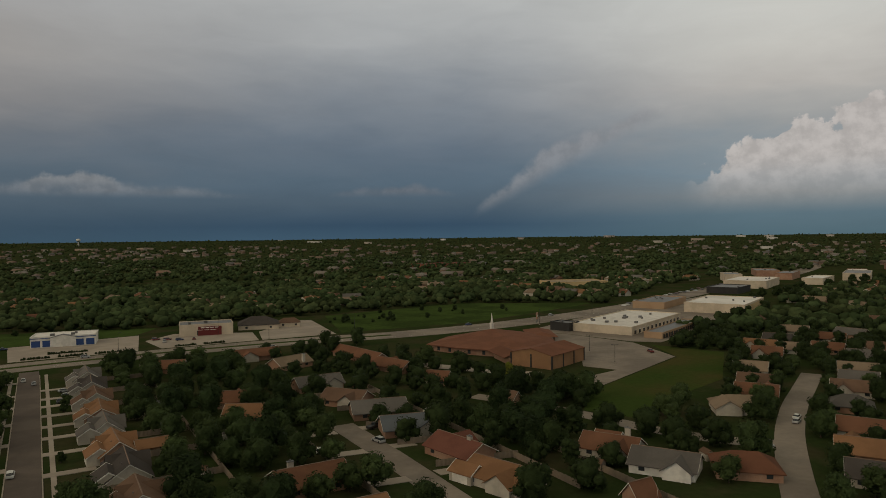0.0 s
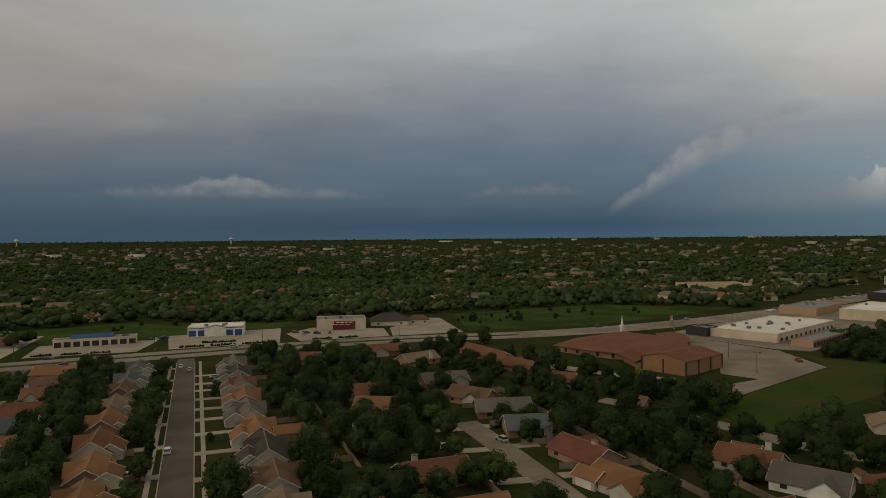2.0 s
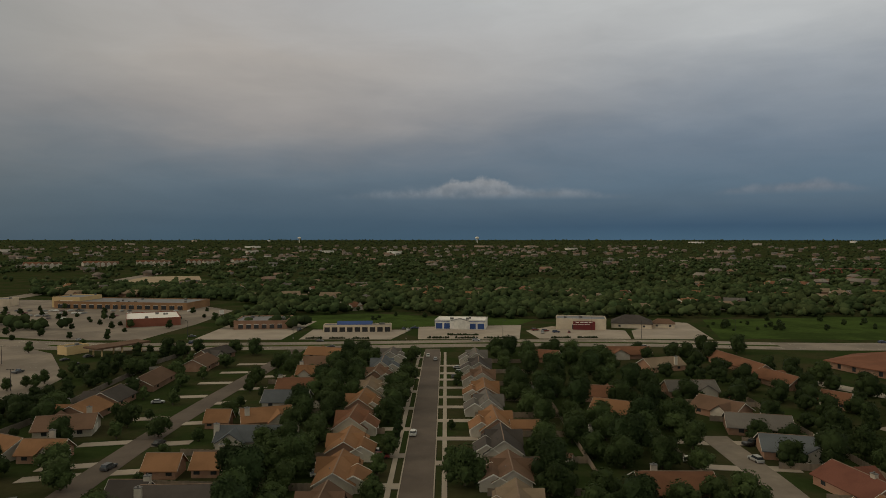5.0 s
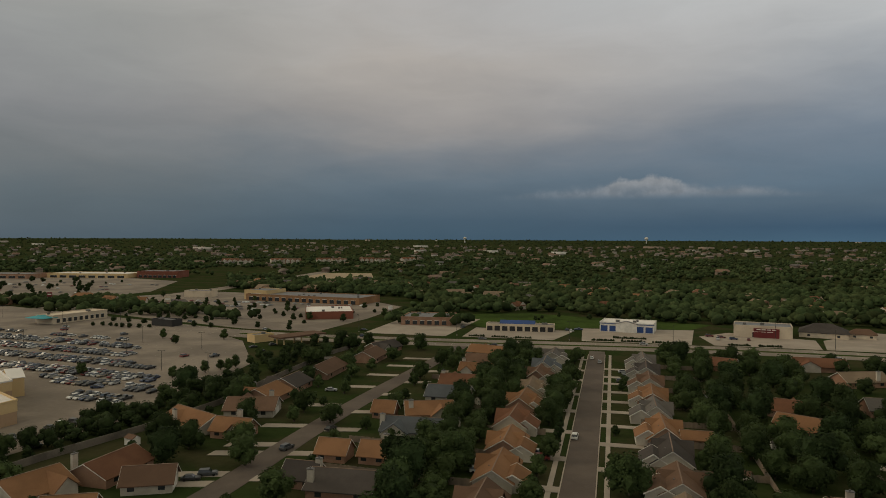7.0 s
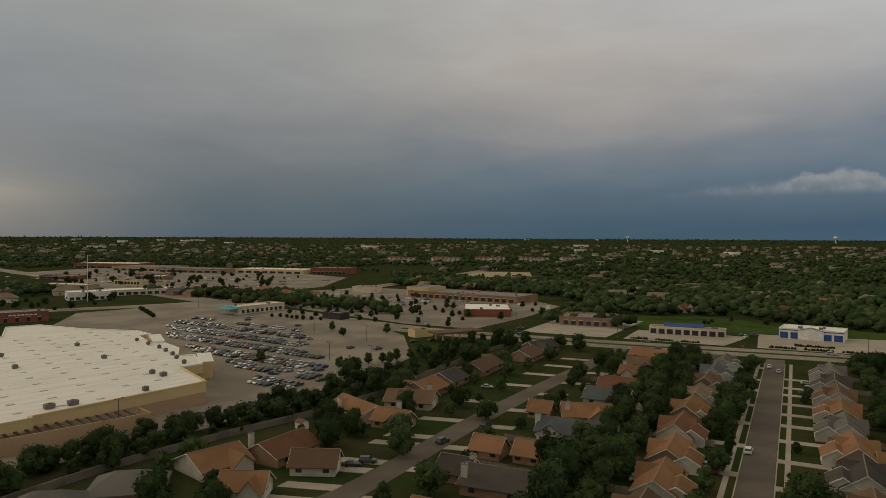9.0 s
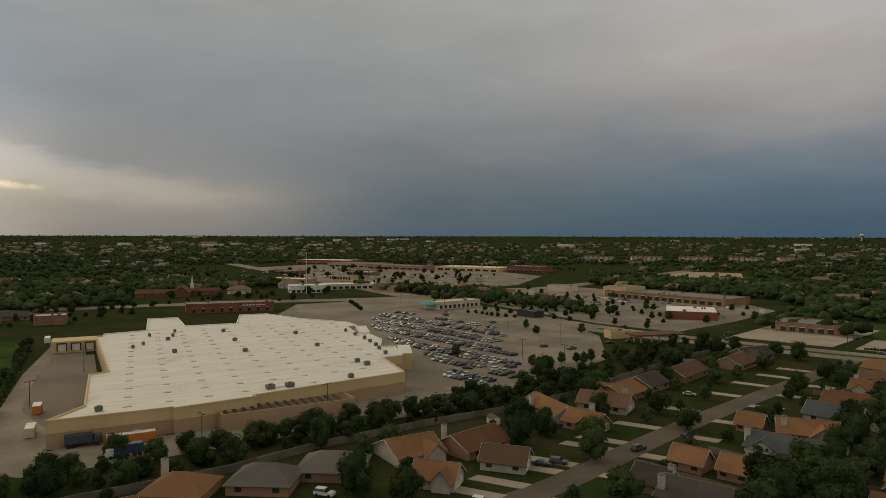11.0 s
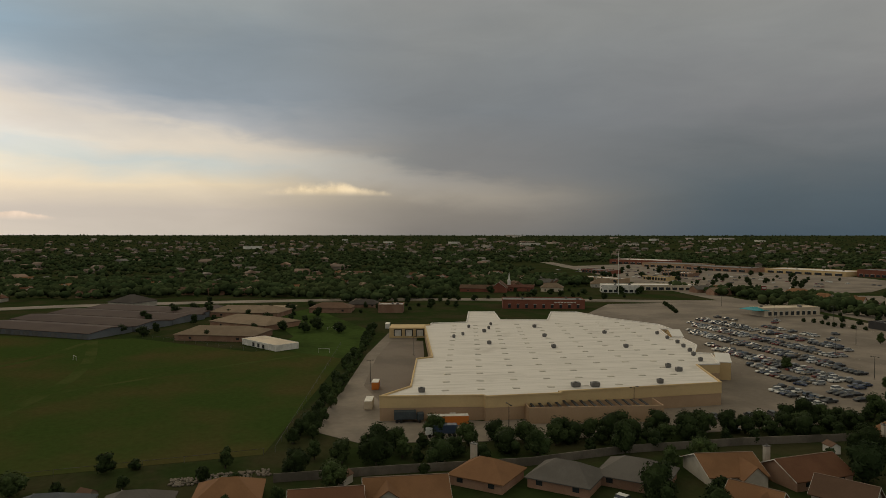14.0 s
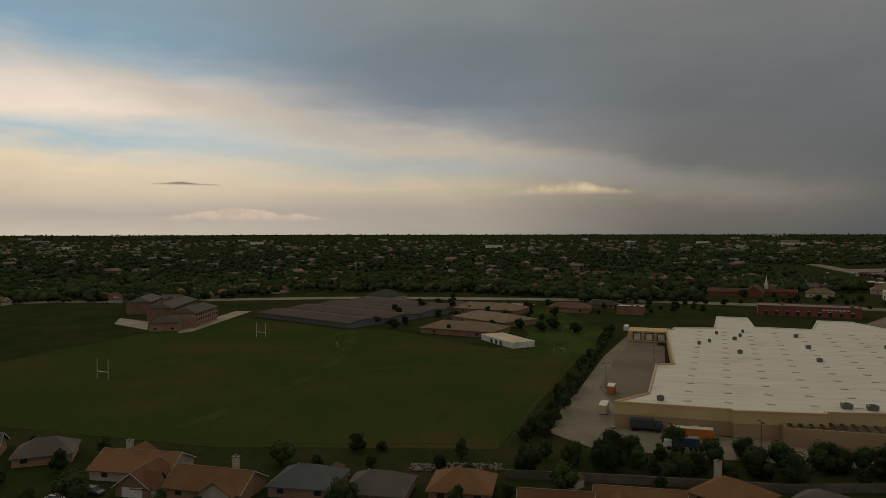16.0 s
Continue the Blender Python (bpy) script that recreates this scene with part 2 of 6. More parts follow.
BLOCKWORK = material("brown_block", (0.40, 0.27, 0.17), 0.9, 0.2, 0.1, 2.0, 0.2, (0.36, 0.24, 0.15))
METAL = material("grey_metal", (0.17, 0.165, 0.16), 0.5, 0.2, 0.3, 3.0, 0.1, metal=0.6)
RED_BRICK = material("red_brick", (0.24, 0.085, 0.055), 0.9, 0.25, 0.1, 3.0, 0.25)
CREAM = material("cream_stucco", (0.60, 0.50, 0.38), 0.9, 0.12, 0.1, 2.0, 0.1)
RUBBER = material("tyre_rubber", (0.02, 0.02, 0.02), 0.9, 0.2)
PAINT_WHITE = material("road_paint", (0.6, 0.57, 0.5), 0.8, 0.3)
def membrane(name, turn):
    """White roofing sheets with darker welded seams, dirt streaks along the sheets and ponding stains."""
    m = bpy.data.materials.new(name)
    m.use_nodes = True
    tree = m.node_tree
    n = Nodes(tree)
    shader = tree.nodes["Principled BSDF"]
    pos = tree.nodes.new("ShaderNodeNewGeometry").outputs["Position"]
    turned = tree.nodes.new("ShaderNodeMapping")
    tree.links.new(pos, turned.inputs["Vector"])
    turned.inputs["Rotation"].default_value = (0, 0, radians(-turn))
    seams = tree.nodes.new("ShaderNodeTexBrick")
    tree.links.new(turned.outputs[0], seams.inputs["Vector"])
    for key, value in (("Scale", 1.0), ("Mortar Size", 0.09), ("Mortar Smooth", 0.6), ("Brick Width", 30.0), ("Row Height", 3.2)):
        seams.inputs[key].default_value = value
    for key, tone in (("Color1", 0.95), ("Color2", 1.0), ("Mortar", 0.9)):
        seams.inputs[key].default_value = (tone, tone, tone, 1)
    squeezed = tree.nodes.new("ShaderNodeMapping")
    tree.links.new(turned.outputs[0], squeezed.inputs["Vector"])
    squeezed.inputs["Scale"].default_value = (0.05, 0.6, 1)
    streak = n.noise(squeezed.outputs[0], 1.0, 5.0, 0.65)
    pond = n.noise(pos, 0.05, 5.0, 0.65, 0.8)
    c = n.mix(n.span(streak, 0.4, 0.72), (0.70, 0.655, 0.61), (0.56, 0.52, 0.475))
    c = n.mix(n.span(pond, 0.55, 0.75, 0.0, 0.6), c, (0.47, 0.43, 0.385))
    n.put(n.mix(1.0, c, seams.outputs["Color"], "MULTIPLY"), shader.inputs["Base Color"])
    shader.inputs["Roughness"].default_value = 0.75
    shader.inputs["Specular IOR Level"].default_value = 0.2
    return m


STORE_ROOF = membrane("store_membrane", 78)
# ---- building helpers ----
def mesh_object(name, verts, faces, mat, parent=None, label="", smooth=False):
    me = bpy.data.meshes.new(name)
    me.from_pydata([tuple(v) for v in verts], [], faces)
    me.materials.append(mat)
    if smooth:
        me.polygons.foreach_set("use_smooth", [True] * len(me.polygons))
    me.update()
    ob = new(name, me)
    if parent:
        ob.parent = parent
    if label:
        ob["label"] = label
    return ob


def part(name, bm, mat, parent, label=""):
    me = bpy.data.meshes.new(name)
    bmesh.ops.recalc_face_normals(bm, faces=bm.faces)
    bm.to_mesh(me)
    bm.free()
    me.materials.append(mat)
    ob = new(name, me)
    if parent:
        ob.parent = parent
    if label:
        ob["label"] = label
    return ob


def thing(name, m, label, category, group=""):
    ob = new(name)
    ob.matrix_world = m
    return tagged(ob, label, category, group)


def box(bm, x0, x1, y0, y1, z0, z1, bevel=0.0):
    vs = [bm.verts.new((x, y, z)) for z in (z0, z1) for x, y in ((x0, y0), (x1, y0), (x1, y1), (x0, y1))]
    for f in ((3, 2, 1, 0), (4, 5, 6, 7), (0, 1, 5, 4), (1, 2, 6, 5), (2, 3, 7, 6), (3, 0, 4, 7)):
        bm.faces.new([vs[i] for i in f])
    if bevel:
        es = {e for v in vs for e in v.link_edges}
        bmesh.ops.bevel(bm, geom=list(es), offset=bevel, segments=1, affect="EDGES")


def prism(bm, outline, z0, z1):
    low = [bm.verts.new((x, y, z0)) for x, y in outline]
    high = [bm.verts.new((x, y, z1)) for x, y in outline]
    bm.faces.new(high)
    bm.faces.new(low[::-1])
    k = len(outline)
    for i in range(k):
        bm.faces.new((low[i], low[(i + 1) % k], high[(i + 1) % k], high[i]))


def cyl(bm, x, y, z0, z1, r0, r1=None, sides=8):
    r1 = r0 if r1 is None else r1
    rings = [[bm.verts.new((x + r * math.cos(2 * math.pi * i / sides), y + r * math.sin(2 * math.pi * i / sides), z)) for i in range(sides)] for r, z in ((r0, z0), (r1, z1))]
    bm.faces.new(rings[0][::-1])
    bm.faces.new(rings[1])
    for i in range(sides):
        bm.faces.new((rings[0][i], rings[0][(i + 1) % sides], rings[1][(i + 1) % sides], rings[1][i]))


def slab(name, outline, z, mat, label, category, thick=0.3):
    """A flat paved or planted area with a real edge."""
    bm = bmesh.new()
    prism(bm, outline, z - thick, z)
    return tagged(part(name, bm, mat, None), label, category, kind="structure")


def ribbon(name, line, width, z, mat, label, category, thick=0.3, offset=0.0):
    """A strip of that width along a line of points."""
    left, right = [], []
    pts = [Vector(p) for p in line]
    for i, p in enumerate(pts):
        d = (pts[min(i + 1, len(pts) - 1)] - pts[max(i - 1, 0)]).normalized()
        s = Vector((-d.y, d.x))
        left.append(p + s * (offset + width / 2))
        right.append(p + s * (offset - width / 2))
    bm = bmesh.new()
    rows = [[bm.verts.new((q.x, q.y, h)) for q, h in ((a, z - thick), (a, z), (b, z), (b, z - thick))] for a, b in zip(left, right)]
    for r, s in zip(rows, rows[1:]):
        for i in range(3):
            bm.faces.new((r[i], r[i + 1], s[i + 1], s[i]))
    bm.faces.new(rows[0])
    bm.faces.new(rows[-1][::-1])
    return tagged(part(name, bm, mat, None), label, category, kind="structure")


def curve_line(points, steps=8):
    """A smooth line through points."""
    p = [Vector(q) for q in points]
    p = [2 * p[0] - p[1]] + p + [2 * p[-1] - p[-2]]
    out = []
    for a, b, c, d in zip(p, p[1:], p[2:], p[3:]):
        for k in range(steps):
            t = k / steps
            out.append(0.5 * (2 * b + (c - a) * t + (2 * a - 5 * b + 4 * c - d) * t * t + (3 * b - a - 3 * c + d) * t ** 3))
    return [(q.x, q.y) for q in out + [p[-2]]]


# ---- ground ----
def build_ground():
    """One sheet that rises to low hills at the horizon."""
    radii = [0, 120, 240, 400, 600, 900, 1300, 1800, 2400, 3000, 3500, 4000, 4500, 4950]
    sides, verts, faces = 96, [(0, 0, -0.02)], []
    for r in radii[1:]:
        h = max(0.0, min(1.0, (r - 1500) / 3400))
        for i in range(sides):
            a = 2 * math.pi * i / sides
            wob = noise.noise((math.cos(a) * 3, math.sin(a) * 3, r * 0.0004))
            verts.append((r * math.sin(a), r * math.cos(a), -0.02 + 50 * h * h * (1 + 0.08 * wob)))
    for i in range(sides):
        faces.append((0, 1 + (i + 1) % sides, 1 + i))
    for k in range(len(radii) - 2):
        for i in range(sides):
            a, b = 1 + k * sides + i, 1 + k * sides + (i + 1) % sides
            faces.append((a, b, b + sides, a + sides))
    ob = mesh_object("ground", verts, faces, GROUND)
    tagged(ob, "wide flat suburban ground of grass and low scrub", "ground", kind="structure")


def ground_z(x, y):
    h = max(0.0, min(1.0, (math.hypot(x, y) - 1500) / 3400))
    return 50 * h * h


build_ground()
# ---- streets, lots and lawns ----
AVENUE = curve_line([(-1250, 700), (-900, 590), (-640, 505), (-470, 452), (-340, 412), (-217, 377), (-130, 374), (-50, 380), (40, 388), (120, 387), (200, 376), (290, 380), (420, 410), (600, 474), (760, 525), (1050, 640), (1500, 850)], 6)
ribbon("avenue", AVENUE, 26, 0.075, LOT, "pale concrete six-lane avenue with a grass median", "road")
ribbon("median", AVENUE[30:60], 4.0, 0.16, LAWN, "narrow grass median with a concrete kerb", "road")
ribbon("cross_avenue", curve_line([(-500, 1250), (-455, 900), (-430, 640), (-452, 440), (-520, 300), (-575, 150), (-600, -40), (-590, -160), (-560, -420), (-540, -900)], 6), 22, 0.085, LOT, "pale concrete avenue behind the store", "road")
ribbon("street_east", [(-4.5, 40), (-4.5, 367)], 7.9, 0.05, ASPHALT, "straight brown-grey asphalt residential street", "street")
ribbon("street_west", curve_line([(-96, 30), (-92, 80), (-85.5, 135), (-85.5, 190), (-84, 240), (-78, 335), (-77, 366)]), 7.9, 0.055, ASPHALT, "brown-grey asphalt residential street between driveways", "street")
ribbon("street_court", [(79, 100), (82, 170), (82.5, 205)], 8.2, 0.05, LOT, "short grey concrete residential street", "street")
ribbon("street_by_church", curve_line([(140, 215), (150, 192), (156, 172), (161, 149.5), (167, 135), (172, 126.5), (181, 117.5)]), 7.6, 0.05, LOT, "pale concrete street past the church field", "street")
ribbon("street_curving", curve_line([(100, 56), (147, 91), (164, 103.3), (184.5, 117.3), (202.4, 128.4), (225, 141), (251.4, 154), (282, 169)]), 8.2, 0.06, LOT, "pale concrete street curving between houses", "street")
for ox, label in ((6.6, "east"), (-6.6, "west")):
    ribbon("sidewalk", [(-4.5 + ox, 60), (-4.5 + ox, 356)], 1.3, 0.10, CONCRETE, "narrow pale concrete sidewalk along a street", "sidewalk")
for ox in (4.15, -4.15):
    ribbon("kerb", [(-4.5 + ox, 60), (-4.5 + ox, 356)], 0.3, 0.14, CONCRETE, "pale concrete kerb along a street", "kerb")
TRACK = material("worn_grass", (0.062, 0.074, 0.024), 0.95, 0.5, 0.05, 1.0, 0.4, (0.040, 0.062, 0.016), spec=0.0)
slab("church_lot", [(190, 200.5), (268, 229.5), (284, 272), (276, 318), (262, 340), (242, 330), (246, 290), (231, 256), (214, 236), (220.5, 221), (190, 216)], 0.04, LOT, "pale concrete church car park with worn patches", "parking lot")
slab("church_drive", [(150, 300), (176, 250), (190, 236), (182, 226), (160, 262), (140, 296)], 0.04, CONCRETE, "pale concrete drive beside the church", "driveway")
slab("church_field", [(160, 176), (169, 156), (214.5, 176), (242, 183), (298, 224), (286, 262), (268, 228), (190, 199.5), (178, 198)], 0.03, TURF, "mown green field below the church car park", "lawn")
slab("bank_lot", [(-14, 402), (-16, 458), (54, 468), (46, 404)], 0.05, CONCRETE, "pale concrete forecourt of the blue and white building", "parking lot")
slab("shop_lot", [(58, 405), (54, 440), (74, 462), (118, 440), (112, 404)], 0.05, CONCRETE, "pale concrete forecourt of the cream shop", "parking lot")
slab("office_lot", [(114, 404), (122, 440), (160, 488), (172, 480), (160, 402)], 0.05, CONCRETE, "pale concrete parking bay beside a dark-roofed office", "parking lot")
slab("wash_lot", [(-84, 401), (-84, 444), (-20, 444), (-30, 401)], 0.05, CONCRETE, "pale concrete apron of the car wash", "parking lot")
slab("grill_lot", [(-146, 400), (-146, 500), (-90, 490), (-94, 400)], 0.05, CONCRETE, "pale concrete lot round a brown flat building", "parking lot")
slab("store_lot", [(-158, 150), (-152, 240), (-160, 290), (-200, 350), (-262, 398), (-345, 404), (-450, 440), (-470, 330), (-380, 240), (-300, 180)], 0.04, LOT, "broad pale concrete car park of the big store", "parking lot")
slab("store_apron", [(-148, 190), (-166, 190), (-184, 150), (-186, 96), (-200, 72), (-258, 92), (-350, 128), (-398, 150), (-402, 132), (-375, 119), (-310, 90), (-246, 66), (-212, 52), (-192, 46), (-178, 55), (-168, 86), (-154, 146)], 0.045, LOT, "worn concrete service road behind the big store", "road")
slab("dock_yard", [(-212, 72), (-254, 100), (-340, 128), (-346, 112), (-300, 92), (-246, 73)], 0.06, YARD, "dark stained loading yard of the big store", "yard")
slab("mall_lot", [(-480, 540), (-440, 470), (-330, 432), (-228, 398), (-176, 396), (-170, 470), (-172, 560), (-250, 640), (-420, 660)], 0.046, LOT, "wide car park before a brick shopping row", "parking lot")
slab("plaza_lot", [(-1050, 620), (-620, 520), (-480, 520), (-480, 640), (-560, 800), (-800, 900), (-1100, 800)], 0.052, LOT, "wide far car park of a shopping centre", "parking lot")
slab("strip_lot", [(262, 342), (276, 320), (286, 276), (297, 264), (370, 288), (440, 312), (560, 400), (560, 440), (440, 405), (330, 372)], 0.058, LOT, "concrete lot round the strip shops", "parking lot")
slab("playing_field", [(-180, -46), (-177, 30), (-300, 76), (-345, 82), (-336, 40), (-402, -16), (-404, -40), (-462, -118), (-400, -150), (-330, -170), (-262, -190), (-210, -150)], 0.03, TURF, "wide mown school playing field with dry brown patches", "field")
slab("school_lawn", [(-340, 50), (-300, 80), (-385, 112), (-520, 100), (-480, 60), (-380, 66)], 0.035, MEADOW, "green lawn beside the school", "lawn")
slab("ball_diamond", [(-500, 78), (-545, 92), (-556, 66), (-520, 60)], 0.05, SAND, "pale bare-earth ball diamond", "field")
slab("bare_plot", [(-430, 900), (-320, 905), (-390, 1085), (-480, 1060)], 0.05, SAND, "pale bare-earth building plot", "plot")
slab("meadow_strip", [(-140, 510), (-80, 447), (-20, 450), (-14, 460), (52, 470), (70, 500), (-60, 540)], 0.03, MEADOW, "strip of rough green meadow behind the shops", "meadow")
slab("meadow_east", [(165, 405), (260, 400), (330, 420), (420, 450), (330, 520), (190, 500)], 0.03, MEADOW, "rough green meadow beyond the avenue", "meadow")


# ---- houses ----
def roof_gable(bm, L, W, eave, rise, over=0.6, thick=0.22, x0=0.0, y0=0.0, hip=0.0):
    """A roof with the ridge along x; hip: how far each ridge end is drawn in."""
    l, w = L / 2 + over, W / 2 + over
    drop = rise * over / (W / 2)
    low = [(-l, -w), (l, -w), (l, w), (-l, w)]
    ridge = [(-l + hip, 0), (l - hip, 0)]
    top = [bm.verts.new((x0 + x, y0 + y, eave - drop + thick)) for x, y in low] + [bm.verts.new((x0 + x, y0 + y, eave + rise + thick)) for x, y in ridge]
    bot = [bm.verts.new((x0 + x, y0 + y, eave - drop)) for x, y in low] + [bm.verts.new((x0 + x, y0 + y, eave + rise)) for x, y in ridge]
    for f in ((0, 1, 5, 4), (2, 3, 4, 5)):
        bm.faces.new([top[i] for i in f])
        bm.faces.new([bot[i] for i in f[::-1]])
    if hip > 0.01:
        for f in ((1, 2, 5), (3, 0, 4)):
            bm.faces.new([top[i] for i in f])
            bm.faces.new([bot[i] for i in f[::-1]])
        rim = (0, 1, 2, 3)
    else:
        rim = (0, 1, 5, 2, 3, 4)
    for i in range(len(rim)):
        a, b = rim[i], rim[(i + 1) % len(rim)]
        bm.faces.new((bot[a], bot[b], top[b], top[a]))


def gable_walls(bm, L, W, eave, rise, x0=0.0, y0=0.0, hip=False):
    l, w = L / 2, W / 2
    if hip:
        box(bm, x0 - l, x0 + l, y0 - w, y0 + w, 0, eave)
        return
    pts = [(-l, -w, 0), (l, -w, 0), (l, w, 0), (-l, w, 0), (-l, -w, eave), (l, -w, eave), (l, w, eave), (-l, w, eave), (-l, 0, eave + rise), (l, 0, eave + rise)]
    v = [bm.verts.new((x0 + x, y0 + y, z)) for x, y, z in pts]
    for f in ((0, 1, 5, 4), (2, 3, 7, 6), (1, 2, 6, 9, 5), (3, 0, 4, 8, 7), (3, 2, 1, 0)):
        bm.faces.new([v[i] for i in f])


def limb_board(bm, x, y, half, low, high):
    """One sloping board of a gable end, from its eave to its peak."""
    v = [bm.verts.new((x + dx, y + (half if k in (0, 3) else 0), z)) for dx in (-0.05, 0.05) for k, z in enumerate((low, high, high + 0.32, low + 0.32))]
    for f in ((0, 1, 2, 3), (4, 5, 6, 7), (0, 1, 5, 4), (2, 3, 7, 6), (1, 2, 6, 5), (0, 3, 7, 4)):
        bm.faces.new([v[i] for i in f])


RIDGE = material("ridge_tiles", (0.22, 0.15, 0.11), 0.9, 0.4, 0.5, 5.0)


def house(x, y, turn, L, W, roof, wall=None, hip=0.0, wing=None, chimney=None, rise=2.9, eave=2.45, label="", garage=0, annex=None):
    """A one-storey house; turn: degrees of its ridge from east; wing: (length, width, x, y) of a cross gable; garage: side (+1, -1) of its wide door."""
    words = {"orange": "orange-brown", "rust": "rust-red", "brown": "brown", "grey": "weathered grey", "slate": "blue-grey", "tan": "tan", "dark": "dark brown", "red": "dark red", "umber": "umber"}
    ob = thing("house", pose(x, y, 0, 0, 0, turn), label or f"one-storey {'hipped' if hip else 'gabled'} brick house with {words[roof]} shingle roof", "house", "houses of the suburb")
    bm = bmesh.new()
    gable_walls(bm, L, W, eave, rise, hip=hip > 0)
    part("wall", bm, wall or BRICK, ob)
    bm = bmesh.new()
    roof_gable(bm, L, W, eave, rise, hip=hip)
    r = part("roof", bm, ROOFS[roof], ob)
    for sx in (-0.22,):
        bm = bmesh.new()
        cyl(bm, L * sx, W * 0.16, eave + rise * 0.5, eave + rise * 0.68 + 0.5, 0.14, sides=6)
        part("vent_pipe", bm, METAL, r)
    pick = random.Random(int(x * 31 + y * 17))
    if not wing and not hip and W < 16 and L < 22 and L > 8 and pick.random() < 0.7:
        wing = (W * 0.62, L * 0.42, L * pick.choice((-0.24, 0.24)), W * pick.choice((-0.32, 0.32)))
    if not hip:
        bm = bmesh.new()
        box(bm, -L / 2 - 0.55, L / 2 + 0.55, -0.14, 0.14, eave + rise + 0.17, eave + rise + 0.27)
        part("ridge_cap", bm, RIDGE, r)
    if wing:
        wl, ww, wx, wy = wing
        bm = bmesh.new()
        gable_walls(bm, wl, ww, eave, rise * 0.85)
        w1 = part("wing_wall", bm, wall or SIDING, ob)
        w1.matrix_basis = pose(wx, wy, 0, 0, 0, 90)
        bm = bmesh.new()
        roof_gable(bm, wl, ww, eave, rise * 0.85)
        w2 = part("wing_roof", bm, ROOFS[roof], ob)
        w2.matrix_basis = pose(wx, wy, 0, 0, 0, 90)
    for sx in (-0.3, 0.3):
        for side in (1, -1):
            bm = bmesh.new()
            box(bm, L * sx - 0.75, L * sx + 0.75, side * W / 2 - 0.05, side * W / 2 + 0.05, 0.9, 2.1)
            part("window", bm, GLASS, ob, "dark glass window")
    if annex:
        al, aw, ax, ay = annex
        bm = bmesh.new()
        gable_walls(bm, al, aw, eave, rise * 0.6)
        w3 = part("annex_wall", bm, SIDING, ob, "pale painted garage wall")
        w3.matrix_basis = pose(ax, ay, 0)
        bm = bmesh.new()
        roof_gable(bm, al, aw, eave, rise * 0.6, 0.4)
        w4 = part("annex_roof", bm, ROOFS[roof], ob)
        w4.matrix_basis = pose(ax, ay, 0)
        for sx in (1, -1):
            bm = bmesh.new()
            for sy in (1, -1):
                limb_board(bm, sx * (al / 2 + 0.43), 0, sy * (aw / 2 + 0.4), eave - 0.25, eave + rise * 0.6)
            part("annex_fascia", bm, TRIM, w4)
        bm = bmesh.new()
        sy = 1 if ay > 0 else -1
        box(bm, ax - 2.4, ax + 2.4, ay + sy * aw / 2 - 0.06, ay + sy * aw / 2 + 0.06, 0.02, 2.15)
        for k in range(3):
            box(bm, ax - 2.4, ax + 2.4, ay + sy * aw / 2 - 0.09, ay + sy * aw / 2 + 0.09, 0.5 + 0.52 * k, 0.54 + 0.52 * k)
        part("garage_door", bm, TRIM, ob, "white panelled garage door")
    if garage:
        bm = bmesh.new()
        gx = L / 2 * garage
        box(bm, gx - 0.06, gx + 0.06, -2.4, 2.4, 0.02, 2.15)
        for k in range(3):
            box(bm, gx - 0.09, gx + 0.09, -2.4, 2.4, 0.5 + 0.52 * k, 0.54 + 0.52 * k)
        part("garage_door", bm, TRIM, ob, "white panelled garage door")
    if chimney:
        cx, cy = chimney
        bm = bmesh.new()
        box(bm, cx - 0.75, cx + 0.75, cy - 0.45, cy + 0.45, 0, eave + rise + 1.0, 0.04)
        ch = part("chimney", bm, SIDING, ob, "pale sided chimney stack")
        bm = bmesh.new()
        box(bm, cx - 0.85, cx + 0.85, cy - 0.55, cy + 0.55, eave + rise + 1.0, eave + rise + 1.15, 0.03)
        cyl(bm, cx, cy, eave + rise + 1.15, eave + rise + 1.5, 0.2)
        part("chimney_cap", bm, METAL, ch)
    # pale bargeboards along the gable ends
    if not hip:
        for sx in (1, -1):
            bm = bmesh.new()
            for sy in (1, -1):
                x1 = sx * (L / 2 + 0.62)
                v = [bm.verts.new(p) for p in ((x1, sy * (W / 2 + 0.5), eave - rise / W * 1.2 - 0.02), (x1, 0, eave + rise - 0.02), (x1, 0, eave + rise + 0.2), (x1, sy * (W / 2 + 0.5), eave - rise / W * 1.2 + 0.2),
                                               (x1 + sx * 0.05, sy * (W / 2 + 0.5), eave - rise / W * 1.2 - 0.02), (x1 + sx * 0.05, 0, eave + rise - 0.02), (x1 + sx * 0.05, 0, eave + rise + 0.2), (x1 + sx * 0.05, sy * (W / 2 + 0.5), eave - rise / W * 1.2 + 0.2))]
                for f in ((0, 1, 2, 3), (4, 5, 6, 7), (0, 1, 5, 4), (2, 3, 7, 6), (1, 2, 6, 5), (0, 3, 7, 4)):
                    bm.faces.new([v[i] for i in f])
            part("bargeboard", bm, TRIM, r)
    return ob


